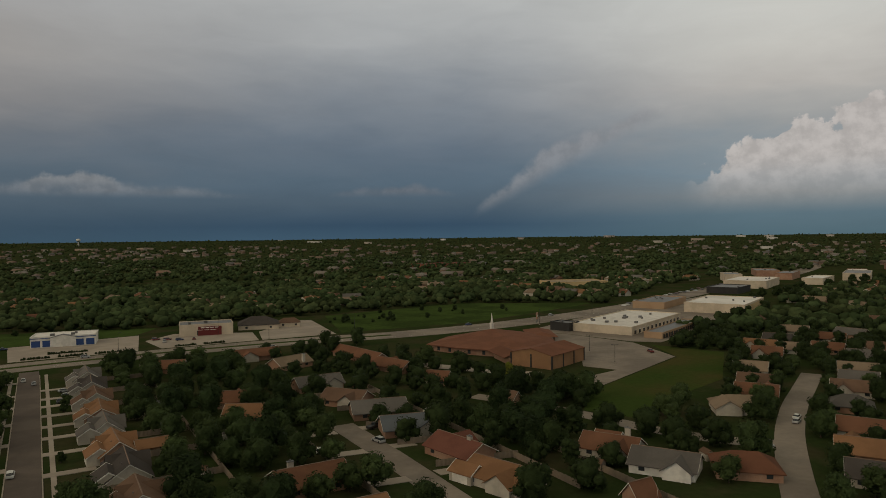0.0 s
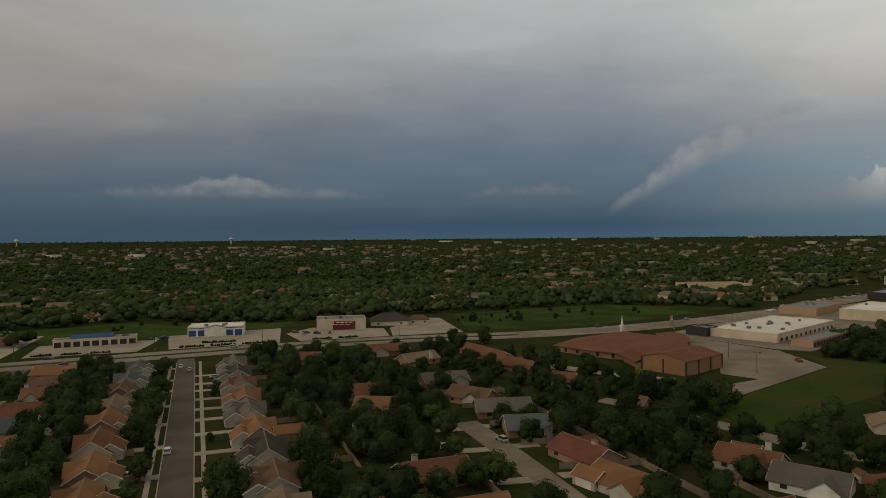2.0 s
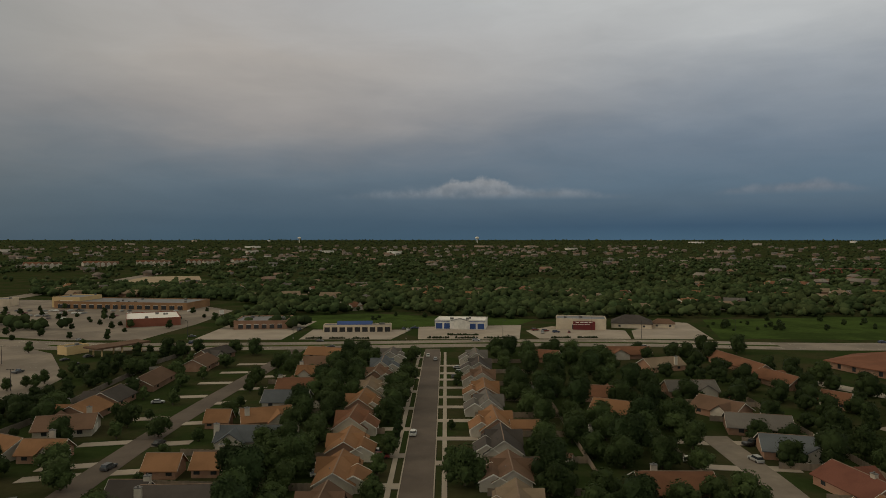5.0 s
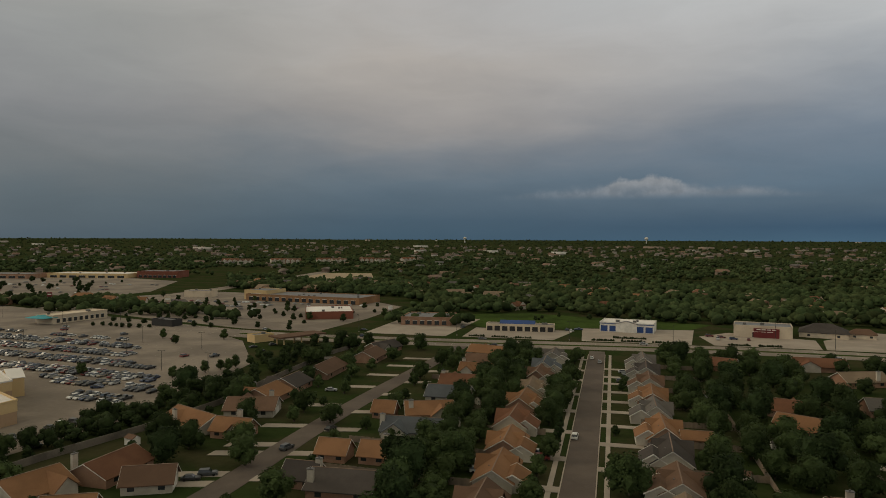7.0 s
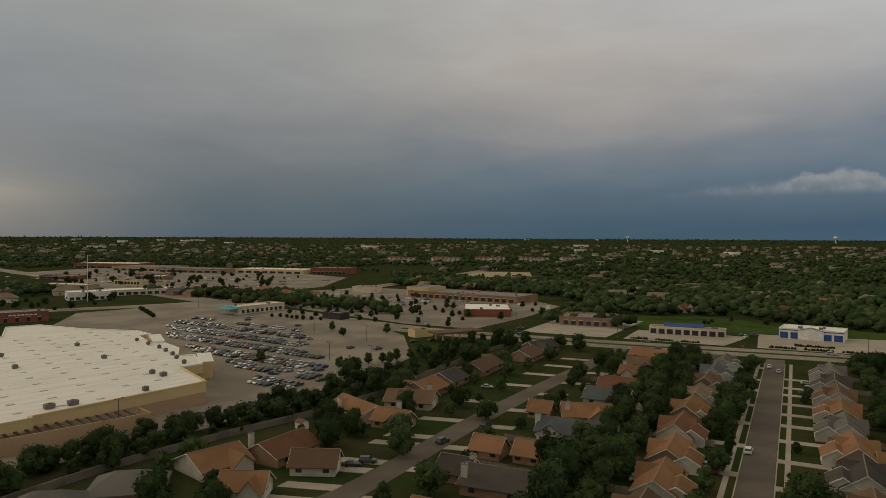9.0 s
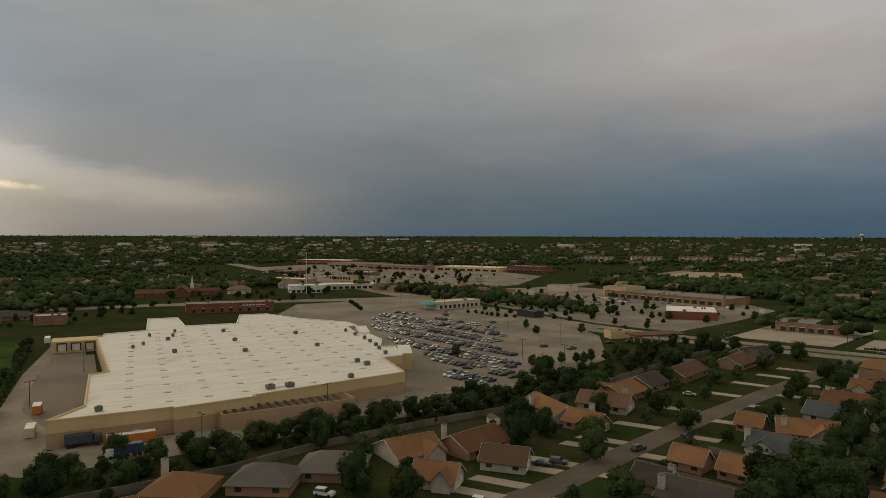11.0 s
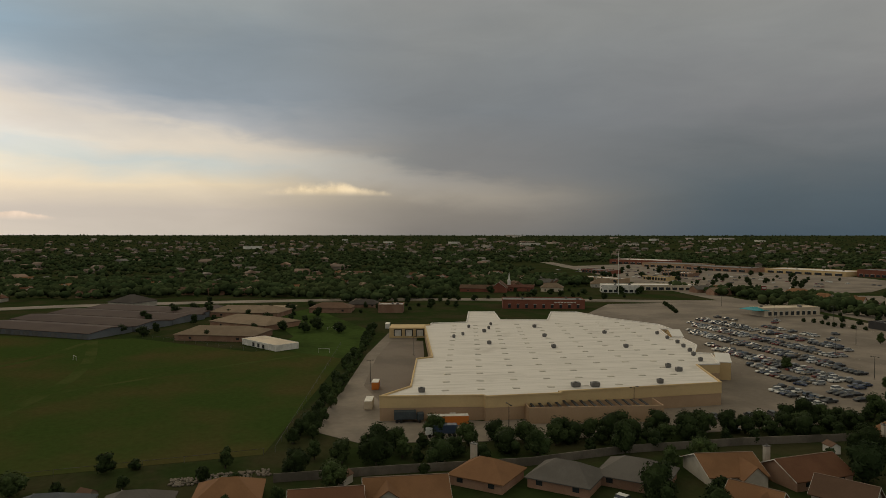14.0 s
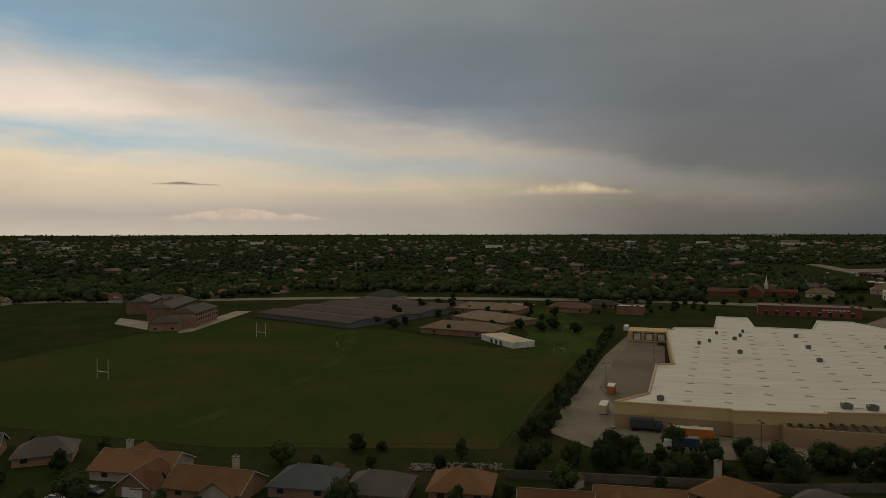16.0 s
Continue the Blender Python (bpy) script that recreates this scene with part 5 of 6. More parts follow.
stand(6, 1.1, (172, 236))
stand(7, 1.0, (-11.5, 203), (-12, 199), (-11.6, 195))
stand(5, 0.8, (4, 212))
# rows behind the store and along the field's edge
stand(1, 0.8, (-170, 63), (-177, 76), (-161, 90), (-160, 116), (-161, 127), (-150, 133), (-150, 166), (-150, 190), (-149, 211), (-166, 82), (-158, 104), (-152, 148), (-146, 178), (-163, 97))
stand(0, 0.75, (-159, 55), (-153, 96), (-159, 36), (-192, 44), (-169, 58), (-154, 70), (-147, 118), (-150, 141), (-152, 156))
stand(5, 1.1, *[(-183 - 8.6 * k + RND.uniform(-1, 1), 39 + 3.1 * k + RND.uniform(-2, 2)) for k in range(25) if k % 6 != 4])
stand(3, 0.7, *[(-186 - 16 * k, 44 + 5.6 * k) for k in range(12)])
# car park trees
stand(3, 0.9, (-213, 352), (-191, 363), (-249, 346), (-229, 330), (-162, 300), (-160, 270), (-305, 441), (-265, 440), (-207, 452), (-247, 497), (-162, 487), (-326, 506), (-318, 573), (-426, 588))
stand(3, 0.85, *[(-460 + 24 * k, 478 - 7.5 * k + (k % 2) * 3) for k in range(12)], joined=True)
stand(3, 0.85, *[(-440 + 22 * k, 500 + (k % 3) * 16) for k in range(10)], joined=True)
stand(5, 1.0, *[(-250 - 14 * k, 396 + 2.0 * k) for k in range(7)], *[(-400 - 10 * k, 340 + 6 * k) for k in range(6)], joined=True)
stand(5, 0.8, *[(-330 + 6 * k, 384 + 2.5 * math.sin(k)) for k in range(8)], joined=True)
stand(3, 0.8, *[(-174 + 3.2 * k, 250 + 7 * k) for k in range(7)], (-215, 246), (-219, 250))
stand(2, 1.0, (139, 172), (128, 163), (118, 160), (152, 186), (160, 190), (148, 200), (131, 186))
stand(0, 0.9, (121, 147), (115, 172), (115, 184), (170, 200), (198, 136), (212, 143), (296, 173), (220, 129), (196, 115), (169, 95), (150, 84))
stand(1, 0.8, (175, 151), (182, 156), (196, 165), (253, 166), (216, 148), (142, 106), (290, 182), (262, 150), (275, 141), (284, 178), (208, 119))
stand(0, 1.0, (298, 236), (304, 228), (291, 246), (300, 248), (312, 240), (318, 250), (306, 256), (341, 252), (330, 262), (352, 262), (366, 256), (360, 240), (312, 226), (390, 258), (260, 190), (274, 200), (286, 206), joined=True)
stand(1, 1.1, (-14.5, 263), (-14.5, 247), (-14, 238), (-13.5, 272))
# hedges of the forecourts and shrubs of the rough meadow
stand(5, 0.42, *[(-8 + 1.3 * k + RND.uniform(-0.3, 0.3), 405.5 + RND.uniform(-0.3, 0.3)) for k in range(38) if k % 13 < 10], *[(4 + 1.2 * k, 418 + RND.uniform(-0.3, 0.3)) for k in range(16)], *[(66 + 1.3 * k, 407) for k in range(24) if k % 12 < 9], *[(-80 + 1.4 * k, 403.5) for k in range(30) if k % 10 < 7], joined=True)
for k in range(26):
    stand(RND.choice((5, 5, 3)), RND.uniform(0.5, 1.1), (RND.uniform(176, 330), RND.uniform(440, 500)), joined=True)
for k in range(12):
    stand(RND.choice((5, 5, 3)), RND.uniform(0.5, 1.1), (RND.uniform(-70, 60), RND.uniform(484, 530)), joined=True)
# garden trees
scatter([(26, 120), (78, 120), (78, 350), (26, 350)], 64, (0, 2, 1, 0, 1), 8.5, 0.92)
scatter([(90, 120), (180, 120), (176, 236), (150, 300), (120, 352), (90, 352)], 62, (0, 2, 1, 0, 4), 8.5, 0.9, joined=True)
scatter([(-48, 110), (-30, 110), (-30, 350), (-48, 350)], 42, (0, 2, 1), 7.5, 0.95)
scatter([(-78, 120), (-50, 120), (-50, 350), (-78, 350)], 20, (1, 3, 5), 8, 0.9)
scatter([(-18, 120), (-11, 120), (-11, 350), (-18, 350)], 12, (1, 3, 5), 9, 0.8)
scatter([(3, 130), (12, 130), (12, 350), (3, 350)], 4, (3, 5), 9, 0.7)
scatter([(-134, 100), (-92, 100), (-92, 360), (-134, 360)], 34, (1, 3, 5, 0), 8, 0.85)
scatter([(-148, 180), (-134, 180), (-134, 350), (-150, 340)], 22, (1, 0, 4), 6, 0.8, joined=True)
scatter([(-178, -140), (-130, -140), (-125, 80), (-170, 60)], 34, (3, 5, 1, 5), 7, 0.8)
scatter([(180, 60), (300, 90), (420, 200), (450, 330), (392, 300), (330, 270), (300, 214), (196, 150)], 170, (0, 1, 4, 2), 8.5, 0.85, joined=True)
scatter([(150, 60), (190, 60), (200, 130), (150, 130)], 16, (0, 1), 8)
scatter([(400, 180), (900, 260), (900, 470), (640, 430), (440, 320)], 110, (0, 1), 12, 1.1, joined=True)
scatter([(-480, 20), (-330, 20), (-380, 100), (-560, 110)], 22, (3, 1, 5), 10, 0.9, joined=True)
scatter([(-420, -30), (-400, 0), (-460, 20), (-560, 40), (-590, 10)], 12, (1, 4), 10, 0.9, joined=True)
scatter([(-470, 120), (-540, 110), (-560, 240), (-480, 210)], 20, (5, 3), 8, 0.9, joined=True)


scatter([(-174, 48), (-158, 48), (-146, 116), (-136, 178), (-132, 250), (-148, 250), (-154, 180), (-164, 118)], 46, (1, 0, 3), 5.0, 0.75, 2.5, joined=True)
scatter([(-176, 10), (-160, 10), (-160, -140), (-184, -140)], 8, (5, 3), 6, 0.8, 2.5, joined=True)
scatter([(-470, 460), (-330, 432), (-190, 410), (-172, 470), (-180, 560), (-420, 560)], 60, (3, 5, 3), 9, 0.8, joined=True)
scatter([(-900, 560), (-640, 480), (-500, 540), (-600, 760), (-1000, 760)], 70, (3, 5, 1), 14, 1.0, joined=True)
scatter([(-640, 240), (-500, 200), (-500, 460), (-650, 470)], 40, (3, 5, 1), 12, 0.9, joined=True)

# ---- the wooded suburb beyond ----
def ico(sub):
    bm = bmesh.new()
    bmesh.ops.create_icosphere(bm, subdivisions=sub, radius=1.0)
    v = np.array([p.co[:] for p in bm.verts])
    bm.verts.ensure_lookup_table()
    f = np.array([[p.index for p in q.verts] for q in bm.faces])
    bm.free()
    return v, f


def cloud_mesh(name, verts, faces, mat, label, category):
    me = bpy.data.meshes.new(name)
    me.vertices.add(len(verts))
    me.vertices.foreach_set("co", verts.astype(np.float32).ravel())
    me.loops.add(faces.size)
    me.loops.foreach_set("vertex_index", faces.astype(np.int32).ravel())
    me.polygons.add(len(faces))
    me.polygons.foreach_set("loop_start", np.arange(0, faces.size, 3, dtype=np.int32))
    me.update(calc_edges=True)
    me.validate()
    me.materials.append(mat)
    return tagged(new(name, me), label, category, kind="stuff")


OPEN_LAND = [[(-140, 505), (-80, 445), (60, 440), (190, 402), (430, 440), (330, 520), (190, 510), (60, 500), (-60, 545)],
             [(-1200, 560), (-640, 440), (-480, 560), (-150, 400), (-150, 560), (-190, 640), (-420, 700), (-560, 920), (-1150, 900)],
             [(-180, -60), (-177, 30), (-345, 118), (-600, 110), (-650, 30), (-660, -120), (-510, -220), (-390, -180), (-330, -180)],
             [(-640, 250), (-420, 200), (-420, 470), (-640, 470)],
             [(-480, 890), (-310, 890), (-380, 1100), (-500, 1080)],
             [(-900, 1320), (-450, 1560), (-430, 1660), (-560, 1640), (-900, 1420)],
             [(280, 280), (420, 310), (780, 430), (1300, 420), (1400, 640), (900, 640), (640, 560), (420, 440), (280, 400)],
             [(500, 560), (620, 590), (600, 690), (500, 680)], [(-760, 960), (-560, 960), (-480, 1200), (-700, 1180)]]
ROADS = [AVENUE]


def far_points(r0, r1, count, rng, clump):
    out = []
    while len(out) < count:
        a = np.radians(rng.uniform(-68, 126, 4000))
        r = np.sqrt(rng.uniform(r0 * r0, r1 * r1, 4000))
        for x, y in zip(-np.sin(a) * r, np.cos(a) * r):
            if y < 440 and x > -560 and math.hypot(x, y) < 640 and not (x > 300 and y < 300):
                continue
            if abs(y - 390) < 60 and -200 < x < 220:
                continue
            if noise.noise((x * clump, y * clump, 3.0)) < rng.uniform(-0.75, 0.05):
                continue
            if any(inside((x, y), z) for z in OPEN_LAND):
                continue
            out.append((x, y))
            if len(out) >= count:
                break
    return np.array(out)


def woods(name, r0, r1, count, sub, lobes, size, label, seed):
    rng = np.random.default_rng(seed)
    pts = far_points(r0, r1, count, rng, 0.012)
    v0, f0 = ico(sub)
    allv, allf, k = [], [], 0
    for x, y in pts:
        s = size * rng.uniform(0.65, 1.35)
        z = ground_z(x, y)
        for j in range(lobes):
            c = np.array([x, y, z]) + s * np.array([rng.normal(0, 0.42), rng.normal(0, 0.42), rng.uniform(0.55, 1.0)]) * (1 if lobes > 1 else 0.7)
            rad = s * rng.uniform(0.42, 0.62) if lobes > 1 else s * 0.75
            w = v0 * (1 + rng.normal(0, 0.17, (len(v0), 1))) * rad * np.array([1, 1, rng.uniform(0.75, 1.0)])
            allv.append(w + c)
            allf.append(f0 + k)
            k += len(v0)
    cloud_mesh(name, np.concatenate(allv), np.concatenate(allf), WOODS, label, "woods")


build_grove()
woods("woodland", 455, 900, 7600, 2, 2, 5.0, "dense green canopy of suburban trees beyond the avenue", 5)
woods("far_woodland", 900, 2000, 13500, 1, 2, 5.6, "far green canopy of suburban trees", 6)
woods("distant_woodland", 2000, 4900, 14000, 1, 1, 5.2, "dark distant tree line under the storm", 7)


# ---- far houses ----
def simple_house(seed, L, W, roof, wall):
    ob = thing("suburban_house", pose(0, 0, -200), "", "house", "houses of the far suburb")
    bm = bmesh.new()
    gable_walls(bm, L, W, 3.0, 3.0)
    part("wall", bm, wall, ob)
    bm = bmesh.new()
    roof_gable(bm, L, W, 3.0, 3.0, 0.5, hip=0 if seed % 2 else 4)
    part("roof", bm, ROOFS[roof], ob)
    bm = bmesh.new()
    gable_walls(bm, 9, 7, 3.0, 2.4)
    w = part("front_gable", bm, wall, ob)
    w.matrix_basis = pose(L * 0.2, -W * 0.3, 0, 0, 0, 90)
    bm = bmesh.new()
    roof_gable(bm, 9, 7, 3.0, 2.4)
    w = part("front_roof", bm, ROOFS[roof], ob)
    w.matrix_basis = pose(L * 0.2, -W * 0.3, 0, 0, 0, 90)
    return ob


FAR = [(simple_house(k, 17 + k % 3, 12, r, BRICK if k % 2 else SIDING), w) for k, (r, w) in enumerate((("tan", "tan"), ("brown", "brown"), ("orange", "orange-brown"), ("grey", "grey"), ("rust", "rust-red"), ("tan", "pale tan")))]
rng = np.random.default_rng(11)
spots = far_points(560, 950, 225, rng, 0.004)
for k, (x, y) in enumerate(spots):
    ob, word = FAR[k % 6]
    m = pose(x, y, ground_z(x, y), 0, 0, rng.uniform(-25, 25) + (90 if rng.random() < 0.5 else 0))
    if k >= 6:
        ob = copy_thing(ob, m)
    ob.matrix_basis = m @ Matrix.Diagonal((1, 1, 1.12, 1))
    ob["label"] = f"far brick house with {word} gabled roof among trees"


def far_roofs(r0, r1, count, seed):
    """Past those, roofs and walls that can no longer be counted."""
    rng = np.random.default_rng(seed)
    v0 = np.array([(-8, -6, 3), (8, -6, 3), (8, 6, 3), (-8, 6, 3), (-8, 0, 6), (8, 0, 6)], float)
    f0 = np.array([(0, 1, 5), (0, 5, 4), (2, 3, 4), (2, 4, 5), (1, 2, 5), (3, 0, 4)])
    w0 = np.array([(-7, -5, -2), (7, -5, -2), (7, 5, -2), (-7, 5, -2), (-7, -5, 3.2), (7, -5, 3.2), (7, 5, 3.2), (-7, 5, 3.2)], float)
    g0 = np.array([(0, 1, 5), (0, 5, 4), (1, 2, 6), (1, 6, 5), (2, 3, 7), (2, 7, 6), (3, 0, 4), (3, 4, 7)])
    rv, rf, wv, wf = [], [], [], []
    for i, (x, y) in enumerate(far_points(r0, r1, count, rng, 0.003)):
        a = rng.uniform(0, np.pi)
        rot = np.array([[np.cos(a), -np.sin(a), 0], [np.sin(a), np.cos(a), 0], [0, 0, 1]])
        s = rng.uniform(0.8, 1.35)
        at = np.array([x, y, ground_z(x, y) + 1.5])
        rv.append((v0 * s) @ rot.T + at)
        rf.append(f0 + 6 * i)
        wv.append((w0 * s) @ rot.T + at)
        wf.append(g0 + 8 * i)
    cloud_mesh("far_roofs", np.concatenate(rv), np.concatenate(rf), FAR_ROOF, "many far roofs of mixed brown and grey shingles", "roofs")
    cloud_mesh("far_walls", np.concatenate(wv), np.concatenate(wf), FAR_WALL, "many far pale house walls", "walls")


def island_palette(name, stops, rough=0.9):
    m = bpy.data.materials.new(name)
    m.use_nodes = True
    n = Nodes(m.node_tree)
    geo = m.node_tree.nodes.new("ShaderNodeNewGeometry")
    c = n.ramp(geo.outputs["Random Per Island"], stops)
    fine = n.noise(geo.outputs["Position"], 1.0, 3.0)
    tone = n.math("ADD", 0.8, n.math("MULTIPLY", fine, 0.4))
    c = n.mix(1.0, c, n.node("ShaderNodeCombineColor", 0, Red=tone, Green=tone, Blue=tone), "MULTIPLY")
    s = m.node_tree.nodes["Principled BSDF"]
    n.put(c, s.inputs["Base Color"])
    s.inputs["Roughness"].default_value = rough
    return m


FAR_ROOF = island_palette("mixed_roofs", [(0.0, (0.16, 0.095, 0.062)), (0.3, (0.11, 0.09, 0.078)), (0.5, (0.19, 0.11, 0.07)), (0.75, (0.09, 0.085, 0.083)), (1.0, (0.2, 0.165, 0.135))])
FAR_WALL = island_palette("mixed_walls", [(0.0, (0.16, 0.11, 0.08)), (0.6, (0.24, 0.19, 0.15)), (0.9, (0.3, 0.26, 0.22)), (1.0, (0.5, 0.46, 0.42))])
far_roofs(900, 3600, 1450, 21)


def far_sheds():
    """Pale sheds and big-box roofs scattered towards the horizon."""
    rng = np.random.default_rng(31)
    v0 = np.array([(x, y, z) for z in (-3, 1) for x, y in ((-1, -1), (1, -1), (1, 1), (-1, 1))], float)
    f0 = np.array([(4, 5, 6), (4, 6, 7), (0, 1, 5), (0, 5, 4), (1, 2, 6), (1, 6, 5), (2, 3, 7), (2, 7, 6), (3, 0, 4), (3, 4, 7)])
    vs, fs = [], []
    a = np.radians(rng.uniform(-64, 124, 55))
    r = rng.uniform(2500, 4800, 55)
    for i, (x, y) in enumerate(zip(-np.sin(a) * r, np.cos(a) * r)):
        t = rng.uniform(0, np.pi)
        rot = np.array([[np.cos(t), -np.sin(t), 0], [np.sin(t), np.cos(t), 0], [0, 0, 1]])
        size = np.array([rng.uniform(12, 45), rng.uniform(8, 18), rng.uniform(7, 11)])
        vs.append((v0 * size) @ rot.T + np.array([x, y, ground_z(x, y)]))
        fs.append(f0 + 8 * i)
    cloud_mesh("far_sheds", np.concatenate(vs), np.concatenate(fs), island_palette("mixed_sheds", [(0.0, (0.5, 0.48, 0.45)), (0.4, (0.34, 0.3, 0.26)), (0.7, (0.24, 0.17, 0.13)), (1.0, (0.55, 0.53, 0.5))]), "pale far sheds and big roofs near the horizon", "sheds")


far_sheds()
# ---- vehicles ----
CAR_PAINTS = [("white", (0.62, 0.61, 0.58)), ("silver", (0.34, 0.34, 0.34)), ("black", (0.018, 0.018, 0.02)), ("dark grey", (0.06, 0.062, 0.066)), ("dark blue", (0.025, 0.04, 0.09)), ("dark red", (0.14, 0.02, 0.018)), ("tan", (0.25, 0.21, 0.16))]


def paint(name, c):
    m = glass(name, c, 0.42)
    m.node_tree.nodes["Principled BSDF"].inputs["Coat Weight"].default_value = 0.12
    return m


def car_kind(word, colour, style):
    ob = thing("car", pose(0, 0, -400), f"{word} {('saloon car', 'estate car', 'pickup truck')[style]} parked on concrete" , ("car", "car", "pickup")[style], "parked vehicles")
    L, W = (4.6, 4.7, 5.5)[style], (1.8, 1.9, 1.98)[style]
    hood, deck = (0.82, 0.95, 1.05)[style], (0.9, 1.0, 1.05)[style]
    side = [(-L / 2, 0.3), (-L / 2, deck - 0.1), (-L / 2 + 0.15, deck), (L / 2 - 0.5, hood), (L / 2 - 0.05, hood - 0.2), (L / 2, 0.32)]
    bm = bmesh.new()
    rows = [[bm.verts.new((x, s * W / 2, z)) for x, z in side] for s in (-1, 1)]
    bm.faces.new(rows[0])
    bm.faces.new(rows[1][::-1])
    for i in range(len(side)):
        j = (i + 1) % len(side)
        bm.faces.new((rows[0][i], rows[0][j], rows[1][j], rows[1][i]))
    body = part("body", bm, paint(f"paint_{word.replace(' ', '_')}_{style}", colour), ob)
    b0, b1, t0, t1, h = ((-1.9, 1.0, -1.2, 0.25, 1.42), (-2.25, 1.0, -1.95, 0.3, 1.66), (-0.6, 1.3, -0.4, 0.6, 1.75))[style]
    bm = bmesh.new()
    low = [bm.verts.new((x, y, deck - 0.06)) for x, y in ((b0, -W / 2 + 0.06), (b1, -W / 2 + 0.06), (b1, W / 2 - 0.06), (b0, W / 2 - 0.06))]
    top = [bm.verts.new((x, y, h - 0.06)) for x, y in ((t0, -W / 2 + 0.25), (t1, -W / 2 + 0.25), (t1, W / 2 - 0.25), (t0, W / 2 - 0.25))]
    for i in range(4):
        j = (i + 1) % 4
        bm.faces.new((low[i], low[j], top[j], top[i]))
    part("window", bm, GLASS, ob, "dark car glass")
    bm = bmesh.new()
    box(bm, t0 - 0.06, t1 + 0.08, -W / 2 + 0.2, W / 2 - 0.2, h - 0.08, h, 0.03)
    part("roof_panel", bm, body.data.materials[0], ob)
    for sx in (-1, 1):
        for sy in (-1, 1):
            bm = bmesh.new()
            cyl(bm, 0, 0, -0.11, 0.11, 0.33, sides=10)
            w = part("wheel", bm, RUBBER, ob)
            w.matrix_basis = pose(sx * L * 0.31, sy * (W / 2 - 0.08), 0.33, 90)
    return ob


CARS = {}
CAR_RND = random.Random(7)


def car(x, y, turn, colour=None, style=None, z=0.055):
    colour = CAR_RND.choices(range(7), (17, 13, 22, 22, 9, 9, 8))[0] if colour is None else colour
    style = CAR_RND.choices((0, 1, 2), (9, 7, 3))[0] if style is None else style
    m = pose(x, y, z, 0, 0, turn)
    if (colour, style) not in CARS:
        CARS[colour, style] = car_kind(*CAR_PAINTS[colour], style)
        CARS[colour, style].matrix_basis = m
        return
    copy_thing(CARS[colour, style], m)


# rows of the car park
for y0, x0, x1, full in ((218, -186, -160, 0.5), (224, -190, -162, 0.75), (236, -214, -164, 0.7), (241.5, -226, -166, 0.8), (251, -262, -176, 0.75), (256.5, -276, -178, 0.85), (272, -312, -196, 0.85), (277.5, -322, -204, 0.8), (292, -336, -226, 0.8), (297.5, -350, -226, 0.8), (312, -360, -238, 0.7), (317.5, -362, -246, 0.65), (332, -366, -262, 0.45)):
    x = x0
    while x < x1:
        if CAR_RND.random() < full:
            car(x, y0 - 0.13 * (x + 250), 82 + (180 if CAR_RND.random() < 0.4 else 0) + CAR_RND.uniform(-2, 2))
        x += 2.9
# beside the store
for k in range(9):
    if k not in (3,):
        car(-166 + 1.05 * k, 160 + 3.6 * k, -12 + CAR_RND.uniform(-3, 3))
for x, y, t in ((-152, 205, 60), (-172, 214, 80), (-190, 226, 20), (-186, 300, 80), (-200, 296, 80), (-172, 320, 50), (-240, 344, 10), (-280, 352, 80), (-330, 360, 80), (-340, 372, 0), (-150, 170, 70), (-152, 158, 70), (-156, 140, 75)):
    car(x, y, t)
# streets and driveways
for x, y, t, c, s in ((-6.5, 343, 90, 0, 0), (-2.6, 333, 90, 1, 0), (-7.4, 206, 88, 0, 1), (-16.5, 187, 0, 0, 2), (-15, 184, 3, 5, 1), (8, 311, 5, 1, 0), (9, 300, 0, 1, 1), (7, 290, 0, 3, 1), (-14, 345, 10, 1, 0), (67.5, 180.5, -18, 0, 1), (78, 206, 60, 0, 0), (90, 196, 20, 2, 2), (84.8, 182, 100, 1, 1),
                      (-95, 147, 25, 2, 0), (-93, 151, 25, 3, 1), (-98, 176, 20, 5, 1), (-80, 196, 80, 2, 0), (-101, 245, 15, 1, 0), (-84, 175, 80, 3, 1), (174, 118, 110, 1, 0), (205, 128, 20, 1, 0), (210, 131, 20, 0, 0), (-29, 170, 10, 0, 1), (-30, 176, 10, 0, 0), (-118, 98, 25, 0, 1), (-90, 118, 20, 0, 1), (-147, -60, 70, 3, 1), (-143, -66, 70, 0, 0), (-140, -72, 70, 1, 0)):
    car(x, y, t, c, s, 0.07)
# across the avenue
for x, y, t in ((60, 440, 10), (66, 436, 10), (63, 428, 80), (72, 431, 5), (80, 430, 80), (-22, 440, 80), (-25, 446, 80), (-18, 449, 10), (20, 395, -5), (-70, 392, 0), (110, 372, 175), (-140, 384, 5), (-60, 371, 180), (250, 388, 5), (330, 398, 15), (268, 245, 60), (-92, 440, 80), (-150, 410, 20), (-210, 395, -15), (-280, 418, -15), (-176, 340, 60), (-182, 330, 60)):
    car(x, y, t)


